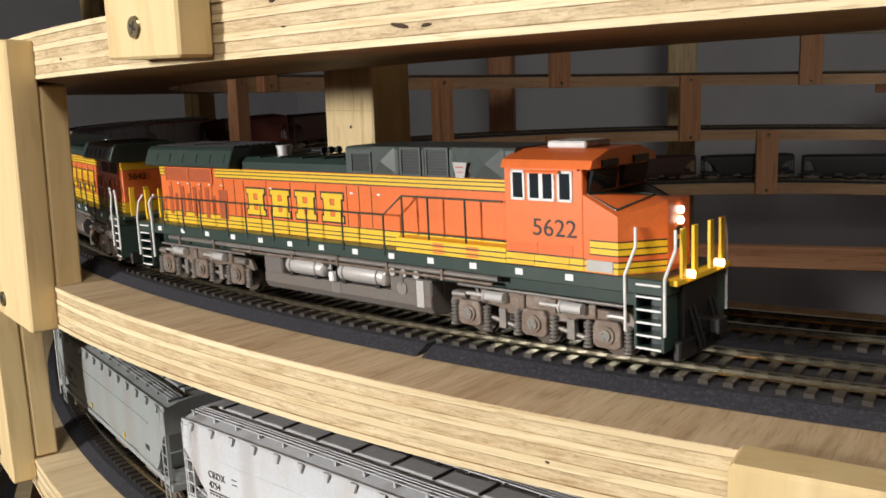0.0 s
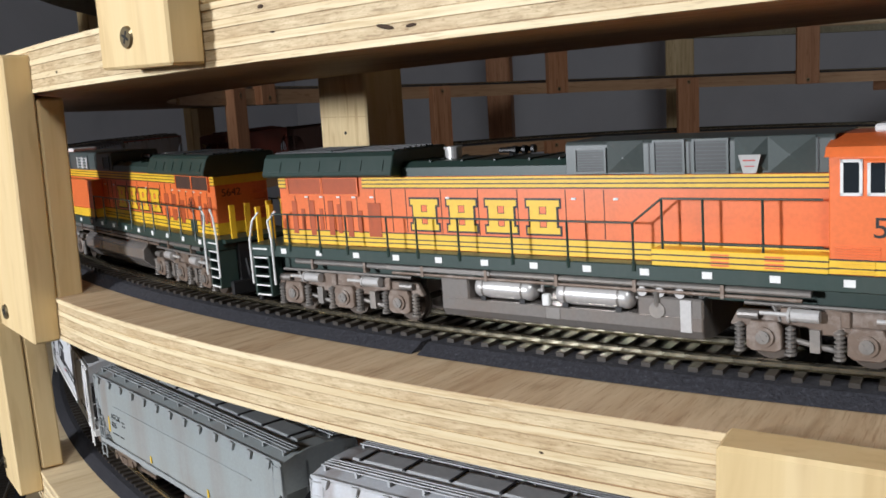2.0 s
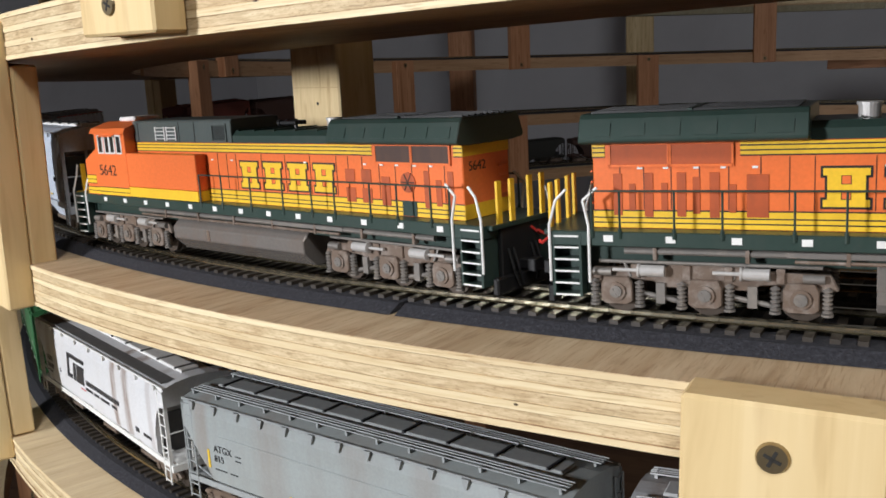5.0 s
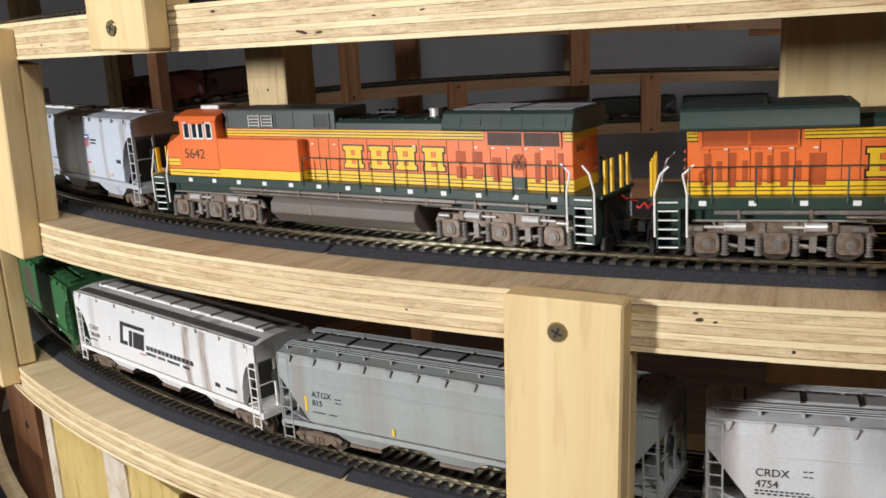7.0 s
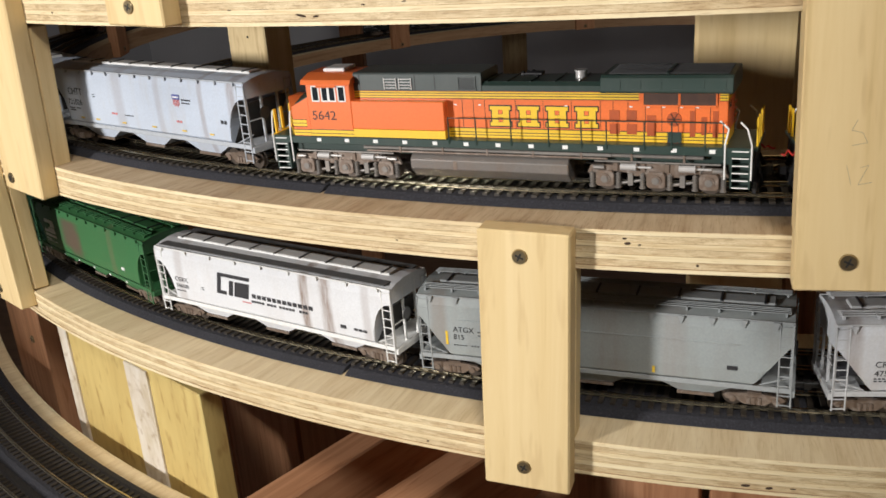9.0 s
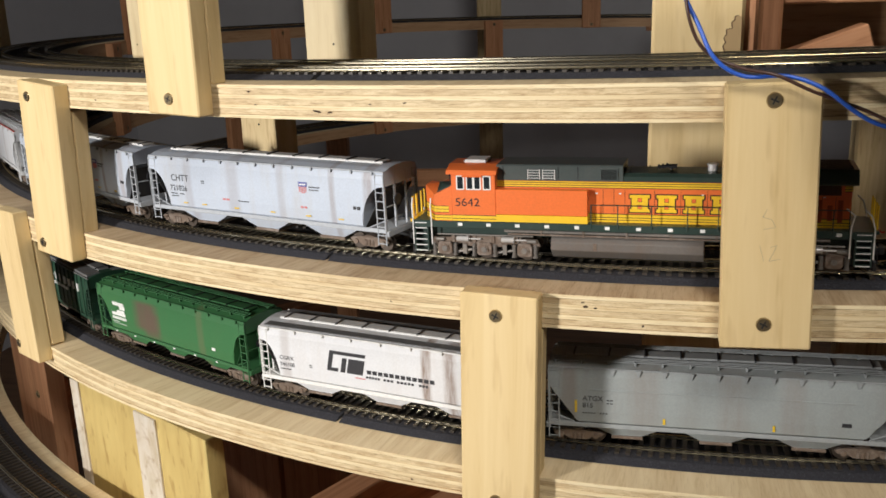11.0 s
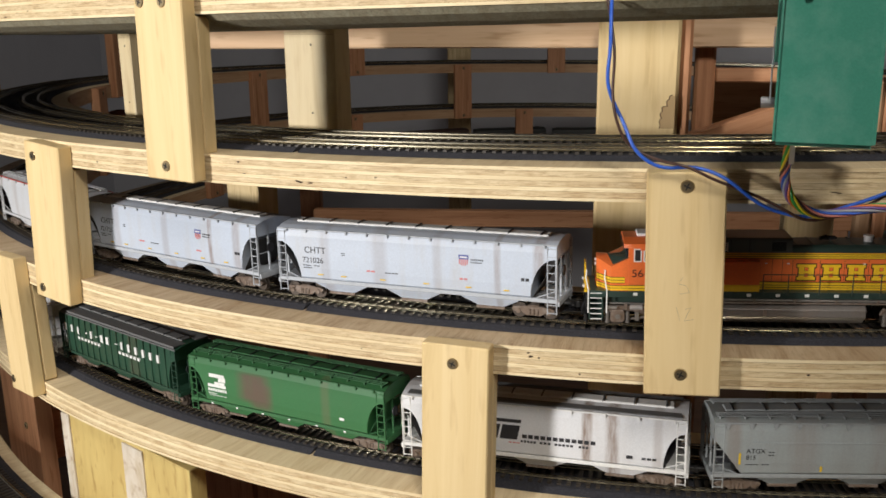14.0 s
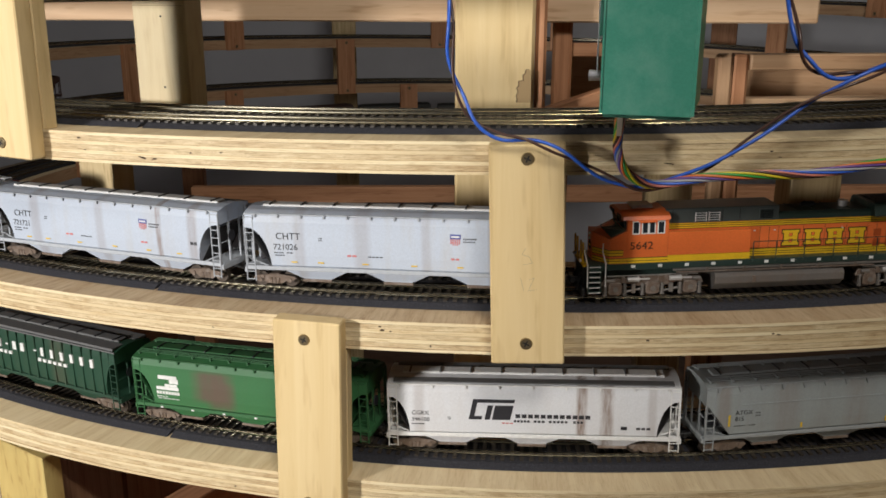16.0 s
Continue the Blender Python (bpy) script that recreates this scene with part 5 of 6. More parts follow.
def grey_car(mat, trim, marks, number, length):
    car = hopper(length, mat, trim, INK, "grey covered hopper car with roof walks and eave gussets", 0, 13, True, 3, 17, 54.0, bulge=False)
    one("side_band", mat, car, [(-72, 72, s * 18.1, s * 18.5, 37.6, 38.4) for s in (-1, 1)], 0.1)
    if marks:
        lettering("reporting_mark", marks, 4.4, -76, -18.4, 31.0, INK, car, -1, False)
        lettering("number", number, 4.2, -76, -18.4, 26.6, INK, car, -1, False)
        bars(car, dashes(-76, -68, 22.8, 23.3, 5, 0.4) + dashes(-66, -61, 22.8, 23.3, 3, 0.4) + dashes(-62, -58, 31.4, 31.9, 2) + dashes(-62, -58, 29.4, 29.9, 2) + [(66, 71, 24.0, 26.2)], INK)
        bars(car, [(-80.5, -79.2, 23, 31), (-30, -28.6, 18.5, 22), (30, 31.4, 18.5, 22)], PLACE_YELLOW)
    else:
        lettering("reporting_mark", "CRDX", 4.4, -78, -18.4, 29.6, INK, car, -1, False)
        lettering("number", "4754", 4.2, -78, -18.4, 25.0, INK, car, -1, False)
        bars(car, dashes(-61, -57, 32.4, 32.8, 2) + dashes(-61, -57, 30.2, 30.6, 2) + dashes(-78, -58, 23.2, 23.7, 11, 0.35) + dashes(-78, -56, 21.9, 22.4, 10, 0.4) + dashes(-14, -8, 22.6, 23.6, 3, 0.3) + dashes(-14, -8, 20.8, 21.8, 3, 0.3), INK)
    return car


def green_car():
    car = hopper(195, N_GREEN, N_TRIM, INK, "leaf green covered hopper car with a brown patch", 0, 12, True, 3, 14, 54.0, slope=N_TRIM)
    m = one("emblem", WHITE, car, [(-70, -55, -18.45, -18.1, 36.6, 39.4), (-61, -54, -18.45, -18.1, 33.6, 37), (-65, -55, -18.45, -18.1, 31.0, 33.0), (-72, -54, -18.45, -18.1, 28.4, 30.8)], 0, "white emblem of plain bars")
    one("emblem_slot", N_GREEN, m, [(-68, -64, -18.55, -18.2, 33.4, 36.2)])
    bars(car, dashes(-72, -53, 25.0, 27.2, 8) + dashes(-72, -63, 22.8, 23.4, 4) + dashes(-71, -53, 21.4, 21.8, 5) + [(x, x + 2, 14.0, 15.2) for x in (-70, -45, -20, 5, 30, 55)] + [(52, 56, 23, 25)], WHITE)
    return car


def supply_car():
    car = hopper(195, V_GREEN, V_TRIM, INK, "dark green ribbed covered hopper car with white lettering", 16, 0, False, 3, 10, 54.0, G_ROOF, G_ROOF)
    one("roof_panel", G_ROOF, car, [(-88, 88, s * 5.0, s * 16.8, 51.6, 53.6) for s in (-1, 1)], 0.3, "dark grey flat roof panel")
    for x0, x1, z0, z1 in dashes(-80, -48, 36.0, 42.6, 3, 0.72) + [(-45, -42, 38.8, 39.8)] + [(-37, -34.0, 36.0, 42.6), (-28, -25, 38.8, 39.8)] + dashes(-20, -2, 36.0, 42.6, 2, 0.55) + [(4, 7, 38.8, 39.8)] + dashes(12, 76, 36.0, 42.6, 6, 0.70) + dashes(-58, -20, 31.2, 33.6, 7, 0.4) + dashes(8, 42, 31.2, 33.6, 6, 0.4):
        one("text_bar", WHITE, car, [(x0, x1, -19.2, -18.0, z0, z1)])
    return car

# ---- inner posts, joists and beams ----
def board(name, p, q, width, height, mat, label, category, group=""):
    """A straight board from p to q (centre line), width across, height upright."""
    p, q = Vector(p), Vector(q)
    d = q - p
    m = Matrix.Translation((p + q) / 2) @ Matrix.Rotation(math.atan2(d.y, d.x), 4, "Z") @ Matrix.Rotation(-math.atan2(d.z, math.hypot(d.x, d.y)), 4, "Y")
    ob = timber(name, (d.length, width, height), mat, None, 0.0012)
    ob.matrix_basis = m
    return tagged(ob, label, category, group)


def upright(name, x, y, z0, z1, wx, wy, turn_deg, mat, label, category="post", group="inner posts"):
    ob = timber(name, (wx, wy, z1 - z0), mat, None, 0.0025)
    ob.matrix_basis = Matrix.Translation((x, y, (z0 + z1) / 2)) @ Matrix.Rotation(radians(turn_deg), 4, "Z")
    return tagged(ob, label, category, group)


upright("timber_post", -0.0290, -0.762, -1.0, 0.196, 0.064, 0.036, 0, PINE, "wide rough pine post behind the track, notched edge")
upright("timber_post", 0.0080, -0.757, -1.0, 0.196, 0.009, 0.034, 0, PINE_RED, "reddish timber post beside the wide pine post")
# a loose sliver of veneer with a stepped edge, and the dark gap behind it
STEPS = [(-10.6, 105.5), (-9.6, 108.0), (-10.8, 111.0), (-9.0, 113.5), (-10.4, 117.0), (-8.6, 119.0), (-9.0, 122.5), (-5.0, 123.0), (-5.6, 127.5), (-3.6, 128.6), (-3.4, 131.5), (-1.0, 131.8)]
bm = bmesh.new()
prism(bm, STEPS + [(0.6, 131.0), (0.8, 105.5)], -781.2, -779.9)
me = bpy.data.meshes.new("veneer_sliver")
bm.to_mesh(me)
bm.free()
me.materials.append(PINE_OLD_SHADED)
sliver = tagged(new("veneer_sliver", me), "loose pine sliver with a stepped torn edge on the post", "veneer tear")
bm = bmesh.new()
for (x0, z0), (x1, z1) in zip(STEPS, STEPS[1:]):
    rod(bm, (x0 - 0.4, -780.1, z0), (x1 - 0.4, -780.1, z1), 0.45, 6)
part("torn_edge", bm, plain("crack_brown", (0.13, 0.075, 0.04), 0.8), sliver, "dark torn edge")
board("cross_beam", (-0.46, -0.715, 0.1835), (0.237, -0.715, 0.1835), 0.018, 0.034, PINE_PINK, "straight pale pine beam under the top deck", "beam", "beams")
board("cross_beam", (0.006, -0.735, 0.076), (0.098, -0.720, 0.107), 0.016, 0.032, PINE_RED, "reddish sloping brace beside the wide post", "beam", "beams")
board("cross_beam", (-0.62, 0.10, -0.182), (0.78, 0.22, -0.176), 0.020, 0.030, PINE_RED, "reddish pine brace across the helix", "beam", "beams")
board("cross_beam", (0.036, -0.700, 0.1425), (0.150, -0.690, 0.1425), 0.016, 0.012, PINE_RED, "thin reddish rail inside the helix", "beam", "beams")
board("cross_beam", (0.0365, -0.640, 0.1160), (0.150, -0.630, 0.1160), 0.012, 0.044, FASCIA, "brown panel inside the helix", "beam", "beams")
board("cross_beam", (0.1975, -0.660, 0.1300), (0.640, -0.600, 0.1310), 0.018, 0.014, FASCIA, "brown top rail of a frame inside the helix", "beam", "beams")
board("cross_beam", (0.1975, -0.648, 0.0915), (0.640, -0.585, 0.0940), 0.020, 0.009, PINE_PINK, "pale strip inside the helix", "beam", "beams")
board("cross_beam", (0.2000, -0.600, 0.1100), (0.640, -0.540, 0.1100), 0.012, 0.046, FASCIA, "dark brown panel inside the helix", "beam", "beams")
upright("timber_post", 0.1765, -0.660, -1.0, 0.1370, 0.013, 0.020, 0, FASCIA, "brown upright of a frame inside the helix")
upright("timber_post", 0.1905, -0.656, -1.0, 0.1370, 0.0135, 0.024, 0, PINE_RED, "reddish upright of a frame inside the helix")
upright("timber_post", 0.0275, -0.700, -1.0, 0.1680, 0.017, 0.020, 0, PINE_RED, "reddish upright inside the helix")
upright("timber_post", 0.155, -0.52, -1.0, 0.166, 0.050, 0.030, 0, PINE_OLD_SHADED, "knotty pine post inside the helix")
upright("timber_post", -0.55, 1.25, -1.0, 0.50, 0.07, 0.05, 10, PINE_OLD_SHADED, "old pine post behind the helix")
upright("timber_post", -0.95, 1.0, -1.0, 0.50, 0.06, 0.05, 10, PINE_RED, "reddish post behind the helix")
upright("timber_post", 0.55, 1.2, -1.0, 0.50, 0.07, 0.05, -10, PINE_RED, "reddish post behind the helix")
board("cross_beam", (-0.10, 1.15, 0.03), (0.25, 1.15, 0.03), 0.03, 0.035, PINE_RED, "dark reddish block on the far bench", "beam", "beams")

# supports below the lowest deck
p, q = spot(0.992, -32.3, 0), spot(0.996, -21.2, 0)
mid, ang = (p + q) / 2, math.atan2((q - p).y, (q - p).x)
leg = empty("plywood_upright", Matrix.Translation((mid.x, mid.y, -0.40)) @ Matrix.Rotation(ang, 4, "Z"), "yellow plywood support panel with chalky white strips", "upright")
timber("panel", ((q - p).length, 0.016, 0.50), PLY_YELLOW, leg)
w = (q - p).length / 2
for x, ww in ((-w + 0.006, 0.013), (0.018, 0.030)):
    s_ = timber("filler_strip", (ww, 0.0030, 0.494), CHALK, leg, 0.0006)
    s_.location = (x, -0.0085, 0)
for p, q in (((-0.34, -0.99, -0.245), (-0.17, -0.66, -0.245)), ((-0.255, -0.97, -0.245), (-0.07, -0.66, -0.245)), (spot(0.97, -44, -0.26), spot(0.62, -50, -0.26)), (spot(0.98, 4, -0.25), spot(0.62, 0, -0.25))):
    board("support_joist", p, q, 0.026, 0.060, PINE_RED, "rough reddish timber joist under the lowest deck", "joist", "support joists")
for a in (-62, -50, -38, -24, -10, 4, 18):
    c0 = spot(0.80, a, -0.58)
    ob = timber("back_board", (0.19, 0.014, 0.80), PINE_RED, None)
    ob.matrix_basis = Matrix.Translation(c0) @ Matrix.Rotation(radians(a), 4, "Z")
    tagged(ob, "dark reddish board closing the base of the helix", "board", "base boards")
c0 = spot(0.985, -41.5, -0.36)
ob = empty("base_upright", Matrix.Translation(c0) @ Matrix.Rotation(radians(-30), 4, "Z"), "brown timber upright with one screw", "upright")
timber("timber", (0.075, 0.018, 0.44), PINE_RED, ob)
screw(ob, 0.012, -0.0095, 0.139)

# the approach loop, a wider ring beside the lowest deck
low = empty("approach_deck", Matrix(), "wider plywood deck carrying the approach loop", "helix deck", "helix decks")
band("deck_sheet", [(1.0145, 0.0), (1.135, 0.0), (1.135, -0.019), (1.0145, -0.019)], -2, -100, 25, 160, PLY_TOP, low)
band("deck_edge", [(1.0125, -0.0003), (1.0150, -0.0003), (1.0150, -0.019), (1.0125, -0.019)], -2, -100, 25, 160, PLY_PALE, low)
for r in (1.0480, 1.0940):
    roadbed(-2, r, -100, 25)
    track(-2, r, None, -100, 25)


# ---- handwriting on the top deck's edge ----
def curved_text(text, a, z, size, mat, parent):
    ob = lettering("pencil_lettering", text, size, 0, 0, 0, mat, parent, -1, True, 1.1, 0.03)
    ob.matrix_basis = Matrix.Translation(spot(R_OUT + 0.00045, a, z)) @ Matrix.Rotation(radians(a), 4, "Z") @ Matrix.Rotation(radians(90), 4, "X")
    return ob


PENCIL = plain("pencil_grey", (0.19, 0.155, 0.11), 0.6)
curved_text("EAST", -8.70, 0.2082, 11.6, PENCIL, top)
bm = bmesh.new()
rod(bm, (-5, 0, 0), (5, 0, 0.3), 0.28, 6)
rod(bm, (5, 0, 0.3), (2.2, 0, 2.2), 0.28, 6)
rod(bm, (5, 0, 0.3), (2.4, 0, -1.8), 0.28, 6)
arrow = part("pencil_arrow", bm, PENCIL, top)
arrow.matrix_basis = Matrix.Translation(spot(R_OUT + 0.0004, -7.30, 0.2145)) @ Matrix.Rotation(radians(-7.35), 4, "Z")


# ---- green control box and cables ----
# lid green is lightened and clouded paler to paint in a room reflection
GREEN_SHEEN = paint("box_green_sheen", (0.085, 0.370, 0.265), 0.26, (0.25, 0.52, 0.42), 0.60, 30, 0.0, False)
BOX_SIDE = paint("box_side_green", (0.016, 0.15, 0.06), 0.4, (0.05, 0.15, 0.06), 0.2, 60)
CHROME = plain("bolt_chrome", (0.78, 0.79, 0.83), 0.30, 0.8)
cb = empty("control_box", Matrix.Translation((0.0545, -1.088, 0.1718)) @ Matrix.Rotation(radians(-13), 4, "Z"), "glossy green plastic control box on the deck edge", "control box")
bm = bmesh.new()
bmesh.ops.create_cube(bm, size=1.0, matrix=Matrix.Translation((0, 0.034, 0)) @ Matrix.Diagonal((0.0425, 0.066, 0.0680, 1)))
bmesh.ops.bevel(bm, geom=list(bm.edges), offset=0.0016, segments=2, affect="EDGES")
part("case", bm, BOX_SIDE, cb)
bm = bmesh.new()
bmesh.ops.create_cube(bm, size=1.0, matrix=Matrix.Translation((0, -0.0005, 0)) @ Matrix.Diagonal((0.0445, 0.006, 0.0700, 1)))
bmesh.ops.bevel(bm, geom=list(bm.edges), offset=0.0018, segments=3, affect="EDGES")
lid = part("lid", bm, GREEN_SHEEN, cb, "glossy green lid")
bm = bmesh.new()
bmesh.ops.create_cube(bm, size=1.0, matrix=Matrix.Translation((-0.0228, 0.004, 0.018)) @ Matrix.Diagonal((0.003, 0.004, 0.030, 1)))
bmesh.ops.create_cube(bm, size=1.0, matrix=Matrix.Translation((-0.0232, 0.006, 0.0335)) @ Matrix.Diagonal((0.005, 0.008, 0.003, 1)))
part("hinge_lug", bm, GREEN_SHEEN, cb)
for x, z in ((-0.0225, -0.016), (-0.010, 0.0335)):
    bm = bmesh.new()
    if x < -0.02:
        bmesh.ops.create_cone(bm, cap_ends=True, segments=14, radius1=0.0028, radius2=0.0024, depth=0.006, matrix=Matrix.Translation((x - 0.0035, 0.006, z)) @ Matrix.Rotation(radians(90), 4, "Y"))
    else:
        bmesh.ops.create_uvsphere(bm, u_segments=14, v_segments=8, radius=0.0024, matrix=Matrix.Translation((x, -0.004, z)))
    part("bolt", bm, CHROME, cb, "bright chrome bolt")
bm = bmesh.new()
bmesh.ops.create_cone(bm, cap_ends=True, segments=8, radius1=0.0004, radius2=0.0004, depth=0.036, matrix=Matrix.Translation((-0.0250, 0.004, 0.001)))
part("hinge_wire", bm, CHROME, cb, "thin steel hinge wire")
bm = bmesh.new()
bmesh.ops.create_cube(bm, size=1.0, matrix=Matrix.Translation((-0.0135, 0.010, -0.0395)) @ Matrix.Diagonal((0.0024, 0.003, 0.012, 1)))
part("mounting_tab", bm, CHALK, cb, "pale wooden tab under the box")


def smooth_path(pts, n=8):
    pts = [Vector(p) for p in pts]
    out = []
    for i in range(len(pts) - 1):
        p0, p1, p2, p3 = pts[max(i - 1, 0)], pts[i], pts[i + 1], pts[min(i + 2, len(pts) - 1)]
        for k in range(n):
            t = k / n
            out.append(0.5 * ((2 * p1) + (p2 - p0) * t + (2 * p0 - 5 * p1 + 4 * p2 - p3) * t * t + (3 * p1 - p0 - 3 * p2 + p3) * t ** 3))
    return out + [pts[-1]]


def strand(name, path, r, mat, parent, label=""):
    verts, faces = [], []
    m = 7
    up = Vector((0.31, 0.8, 0.5)).normalized()
    for i, p in enumerate(path):
        d = (path[min(i + 1, len(path) - 1)] - path[max(i - 1, 0)]).normalized()
        a = d.cross(up).normalized()
        b = d.cross(a)
        verts += [p + (a * math.cos(2 * math.pi * k / m) + b * math.sin(2 * math.pi * k / m)) * r for k in range(m)]
    for i in range(len(path) - 1):
        for k in range(m):
            faces.append((i * m + k, i * m + (k + 1) % m, (i + 1) * m + (k + 1) % m, (i + 1) * m + k))
    return link(name, verts, faces, mat, parent, None, label, True)


def twisted(path, turns, radius, phase):
    out, L, up = [], len(path), Vector((0.31, 0.8, 0.5)).normalized()
    for i, p in enumerate(path):
        d = (path[min(i + 1, L - 1)] - path[max(i - 1, 0)]).normalized()
        a = d.cross(up).normalized()
        b = d.cross(a)
        q = 2 * math.pi * (turns * i / L) + phase
        out.append(p + (a * math.cos(q) + b * math.sin(q)) * radius)
    return out


W = {n: plain("wire_" + n, c, 0.35) for n, c in (("blue", (0.035, 0.13, 0.62)), ("brown", (0.075, 0.035, 0.025)), ("yellow", (0.75, 0.60, 0.03)), ("green", (0.04, 0.35, 0.06)), ("orange", (0.75, 0.20, 0.04)), ("violet", (0.16, 0.08, 0.30)), ("grey", (0.40, 0.40, 0.42)), ("pink", (0.65, 0.22, 0.16)))}
hang = smooth_path([(-0.047, -1.012, 0.205), (-0.0445, -1.024, 0.180), (-0.0445, -1.026, 0.158), (-0.039, -1.028, 0.140), (-0.031, -1.030, 0.126), (-0.017, -1.031, 0.118), (0.0, -1.032, 0.116), (0.016, -1.032, 0.110), (0.031, -1.032, 0.102), (0.047, -1.033, 0.0945), (0.064, -1.036, 0.0915), (0.094, -1.036, 0.103), (0.119, -1.034, 0.120), (0.146, -1.032, 0.139), (0.180, -1.030, 0.155), (0.22, -1.0, 0.165)])
cable = empty("twisted_cable", Matrix(), "loosely twisted blue and brown wire pair", "cable", "cables")
strand("blue_wire", twisted(hang, 4.2, 0.0016, 0.0), 0.00105, W["blue"], cable, "glossy blue wire")
strand("brown_wire", twisted(hang, 4.2, 0.0016, math.pi), 0.00085, W["brown"], cable, "dark brown wire")
hang2 = smooth_path([(0.139, -0.985, 0.204), (0.139, -1.015, 0.178), (0.144, -1.02, 0.162), (0.156, -1.02, 0.152), (0.175, -1.02, 0.153), (0.21, -1.0, 0.160)])
cable = empty("twisted_cable", Matrix(), "blue and brown wire pair hanging from the top deck", "cable", "cables")
strand("blue_wire", twisted(hang2, 2.0, 0.0015, 0.0), 0.00120, W["blue"], cable, "glossy blue wire")
strand("brown_wire", twisted(hang2, 2.0, 0.0015, math.pi), 0.00100, W["brown"], cable, "dark brown wire")
run = smooth_path([(0.0455, -1.060, 0.140), (0.046, -1.046, 0.122), (0.047, -1.040, 0.112), (0.052, -1.040, 0.101), (0.066, -1.040, 0.0945), (0.092, -1.040, 0.0985), (0.121, -1.038, 0.1005), (0.150, -1.035, 0.1010), (0.185, -1.030, 0.106), (0.24, -1.01, 0.112)])
loom = empty("cable_loom", Matrix(), "twisted loom of thin coloured wires below the control box", "cable", "cables")
for i, n in enumerate(("yellow", "green", "orange", "violet", "grey", "blue", "pink", "brown")):
    strand("wire", twisted(run, 3.2, 0.0019, i * math.pi / 4), 0.00074, W[n], loom, n + " wire")

# stored cars on the far side of the helix
for k, (a, turn, r) in enumerate(((-82.0, 0, TRACK_R[1]), (-95.0, 0, TRACK_R[1]), (-132, -1, TRACK_R[1]), (-145, -1, TRACK_R[1]), (-158, -1, TRACK_R[1]), (-171, -1, TRACK_R[1]))):
    m = (RUST, FAR_BROWN, FAR_DARK, FAR_BROWN, FAR_DARK, FAR_DARK)[k]
    car = hopper(200, m, m, INK, ("oxide red", "dark brown", "dark grimy", "dark brown", "dark grimy", "dark grimy")[k] + " hopper car standing on the far inner track", 0, 0, False, 3, 24, 52.0)
    c0, out, tan = tie_points(r, a, turn)
    c0.z = deck_z(a, turn) + RAIL_TOP
    car.matrix_basis = Matrix(((tan.x, -out.x, 0, c0.x), (tan.y, -out.y, 0, c0.y), (0, 0, 1, c0.z), (0, 0, 0, 1)))

# dark voids and knots where the sawn plies show
rng = random.Random(7)
VOID = plain("ply_void", (0.06, 0.035, 0.02), 0.9)
KNOTS = {2: [(-31.6, -0.0166, 0.003)], 1: [(-13.9, -0.0147, 0.0032), (-13.4, -0.0152, 0.0018), (-16.4, -0.0117, 0.0014), (-11.9, -0.0104, 0.0010), (-10.7, -0.0095, 0.0012), (4.5, -0.0134, 0.0036), (7.8, -0.0074, 0.0013), (8.1, -0.0110, 0.0010)], 0: [(8.7, -0.0078, 0.0014), (8.5, -0.0070, 0.0010), (4.2, -0.0095, 0.0011), (-5.0, -0.0063, 0.0016), (-4.7, -0.0068, 0.0009), (-11.5, -0.0125, 0.0008)], -1: [(-1.8, -0.0155, 0.0022), (-1.2, -0.0158, 0.0018), (-0.6, -0.0152, 0.0014)]}
for ob in [o for o in scene.objects if o.name.split(".")[0] == "helix_deck"]:
    turn = HELIX_TURN[ob.name]
    marks = [(rng.uniform(-46, 14), -rng.choice((0.0040, 0.0068, 0.0098, 0.0128, 0.0155)), rng.uniform(0.0006, 0.0014)) for k in range(4)]
    for a, z, half in marks + KNOTS.get(turn, []):
        bm = bmesh.new()
        bmesh.ops.create_uvsphere(bm, u_segments=10, v_segments=6, radius=1.0, matrix=Matrix.Translation(spot(R_OUT - 0.0002, a, deck_z(a, turn) + z)) @ Matrix.Rotation(radians(a), 4, "Z") @ Matrix.Rotation(radians(rng.uniform(-12, 12)), 4, "Y") @ Matrix.Diagonal((half, 0.0004, rng.uniform(0.0003, 0.0007), 1)))
        part("ply_knot", bm, VOID, ob)
# a faint pencil scribble on one riser block
FAINT = plain("faint_pencil", (0.42, 0.33, 0.22), 0.7)
for x0, z0, x1, z1 in ((-1.0, 6.0, -3.0, 2.0), (-3.0, 2.0, 1.0, 1.0), (1.0, 1.0, 3.0, -3.0), (3.0, -3.0, -2.5, -4.0), (-4.0, -12.0, -2.0, -20.0), (1.0, -13.0, 4.0, -12.0), (4.0, -12.0, 0.5, -20.0), (0.5, -20.0, 5.5, -19.0)):
    bm = bmesh.new()
    rod(bm, (x0, -6.24, z0), (x1, -6.24, z1), 0.12, 5)
    part("pencil_mark", bm, FAINT, block_marked)


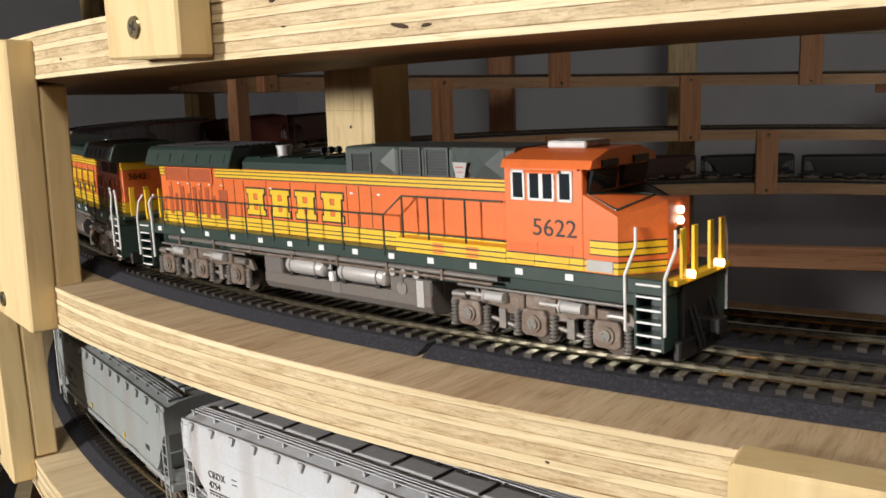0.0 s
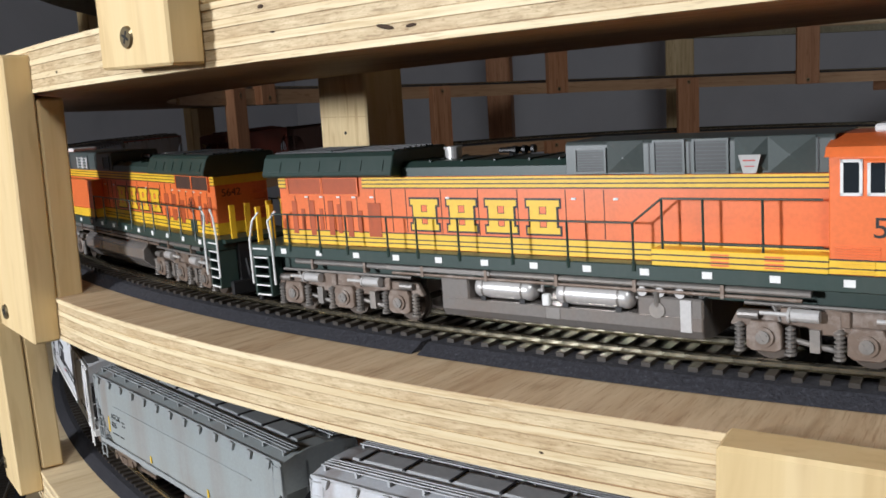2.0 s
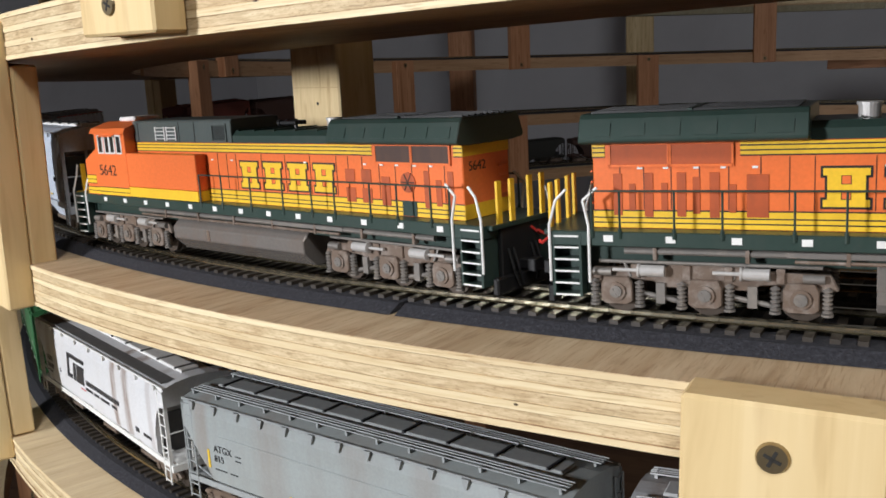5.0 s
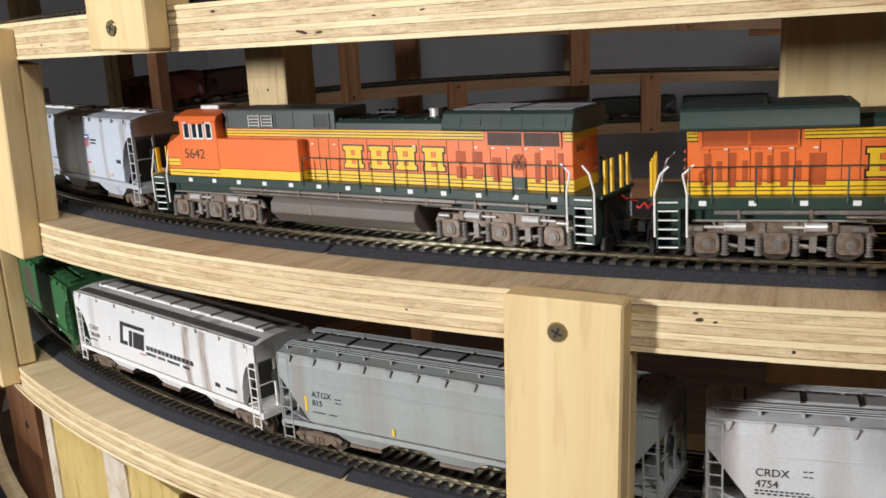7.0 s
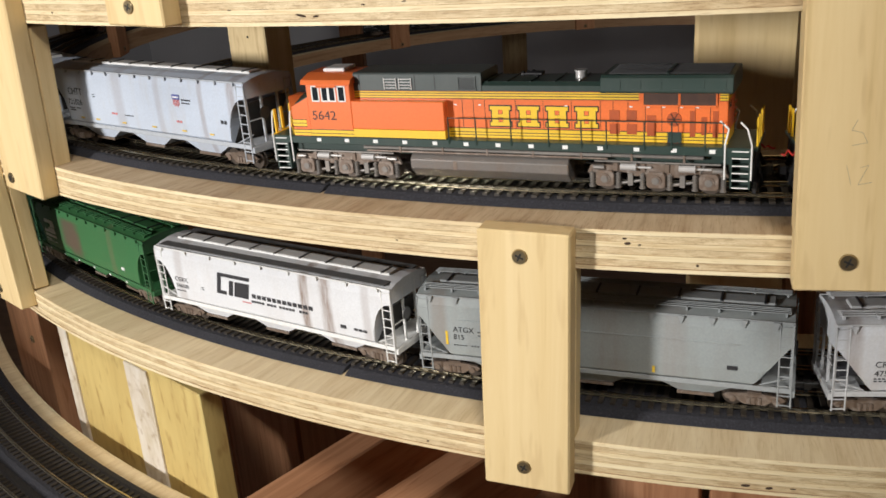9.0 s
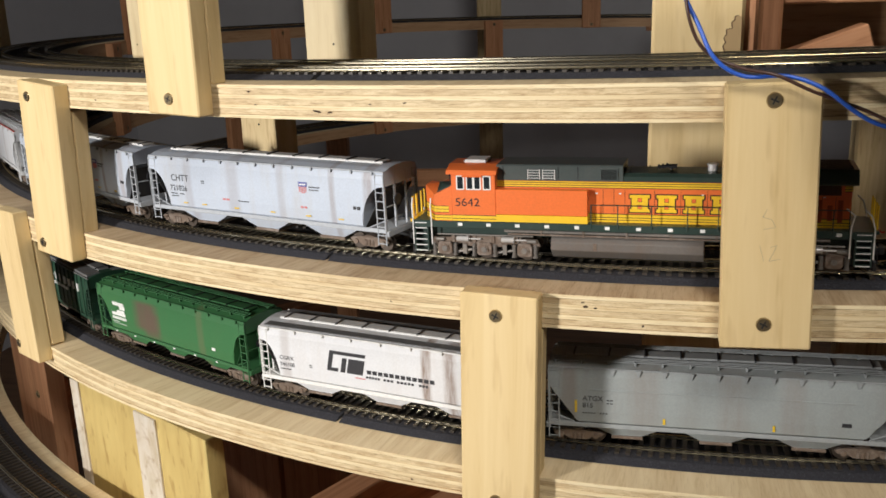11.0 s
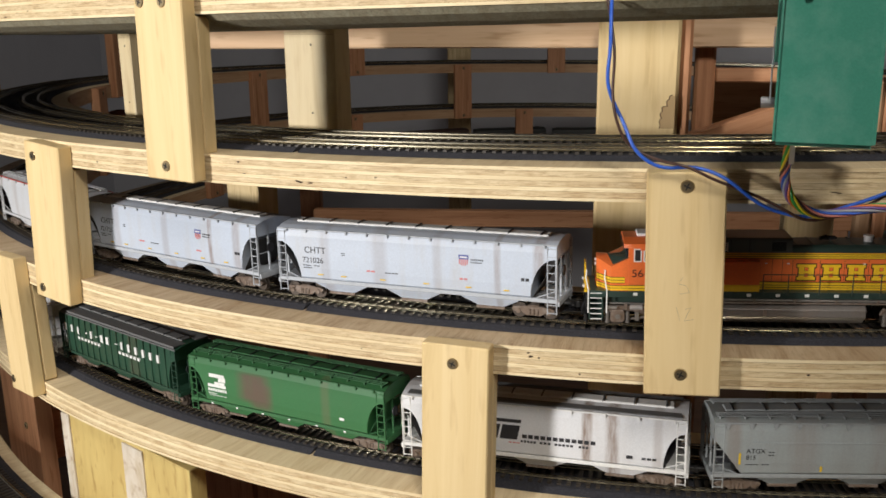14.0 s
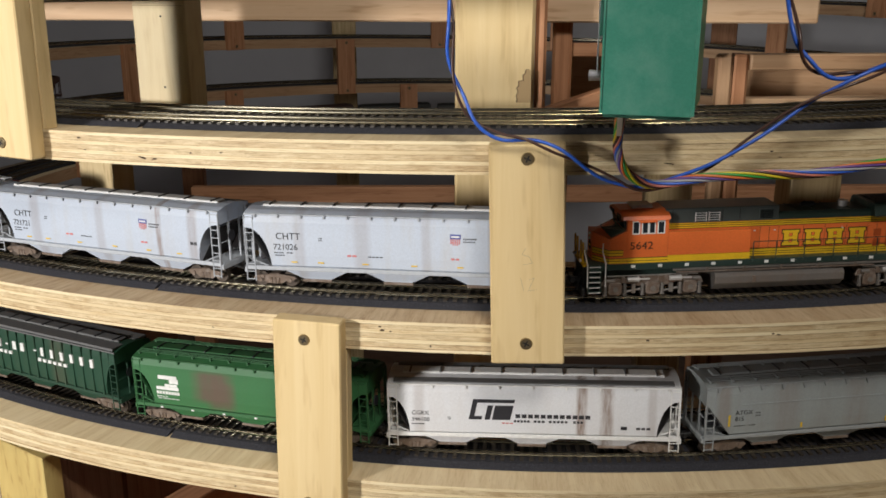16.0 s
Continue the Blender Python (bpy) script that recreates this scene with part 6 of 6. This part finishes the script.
# ---- the train: one train climbing the helix, its tail one turn below ----
def car_pose(arc, turn, half, back=False):
    """Stands a car on the outer track by its two trucks, half metres either side of its middle."""
    step = math.degrees(half / TRACK_R[0])
    p = spot(TRACK_R[0], arc - step, deck_z(arc - step, turn) + RAIL_TOP)
    q = spot(TRACK_R[0], arc + step, deck_z(arc + step, turn) + RAIL_TOP)
    x = (q - p).normalized()
    y = Vector((0, 0, 1)).cross(x).normalized()
    if back:
        x, y = -x, -y
    z = x.cross(y)
    m = (p + q) / 2
    return Matrix(((x.x, y.x, z.x, m.x), (x.y, y.y, z.y, m.y), (x.z, y.z, z.z, m.z), (0, 0, 0, 1)))


TRAIN = [
    (locomotive("5622", True), -17.61, 0, 0.0825, False),
    (locomotive("5642", False), -33.45, 0, 0.0825, True),
    (union_car("721026", C_GREY, 217), -47.80, 0, 0.085, False),
    (union_car("721721", D_GREY, 217), -60.75, 0, 0.085, False),
    (hopper(205, I_WHITE, I_TRIM, INK, "pale grey hopper car with a red eave", 0, 9, True, eave=E_RED), -73.3, 0, 0.078, False),
    (grey_car(I_WHITE, I_TRIM, "", "", 206), -18.10, -1, 0.079, False),
    (grey_car(H_GREY, H_TRIM, "ATGX", "815", 206), -30.35, -1, 0.079, False),
    (cg_car(), -42.52, -1, 0.077, False),
    (green_car(), -54.20, -1, 0.072, False),
    (supply_car(), -65.70, -1, 0.072, False),
    (hopper(195, G_WHITE, WHITE, INK, "off-white covered hopper car", 0, 9, True), -77.2, -1, 0.073, False),
]


def travelled(t):
    return 2.659 * t if t <= 5 else 13.295 + 2.69 * (t - 5)


def motions():
    for car, arc, turn, half, back in TRAIN:
        rows = []
        for k in range(33):
            jog = 0.046 if k % 2 == 0 else -0.046
            rows.append((k * 0.5, car_pose(arc + travelled(k * 0.5) + jog, turn, half, back)))
        walk(car, rows)
        # wheels roll with the way travelled
        for wheel, x, r in WHEELS:
            if wheel.parent.parent == car:
                rows = []
                for k in range(108):
                    t = min(k * 0.15, 16.0)
                    turn_ = math.radians(travelled(t)) * TRACK_R[0] / (r * MM) * (-1 if back else 1)
                    rows.append((t, Matrix.Translation((x * MM, 0, r * MM)) @ Matrix.Rotation(turn_, 4, "Y")))
                walk(wheel, rows)


motions()
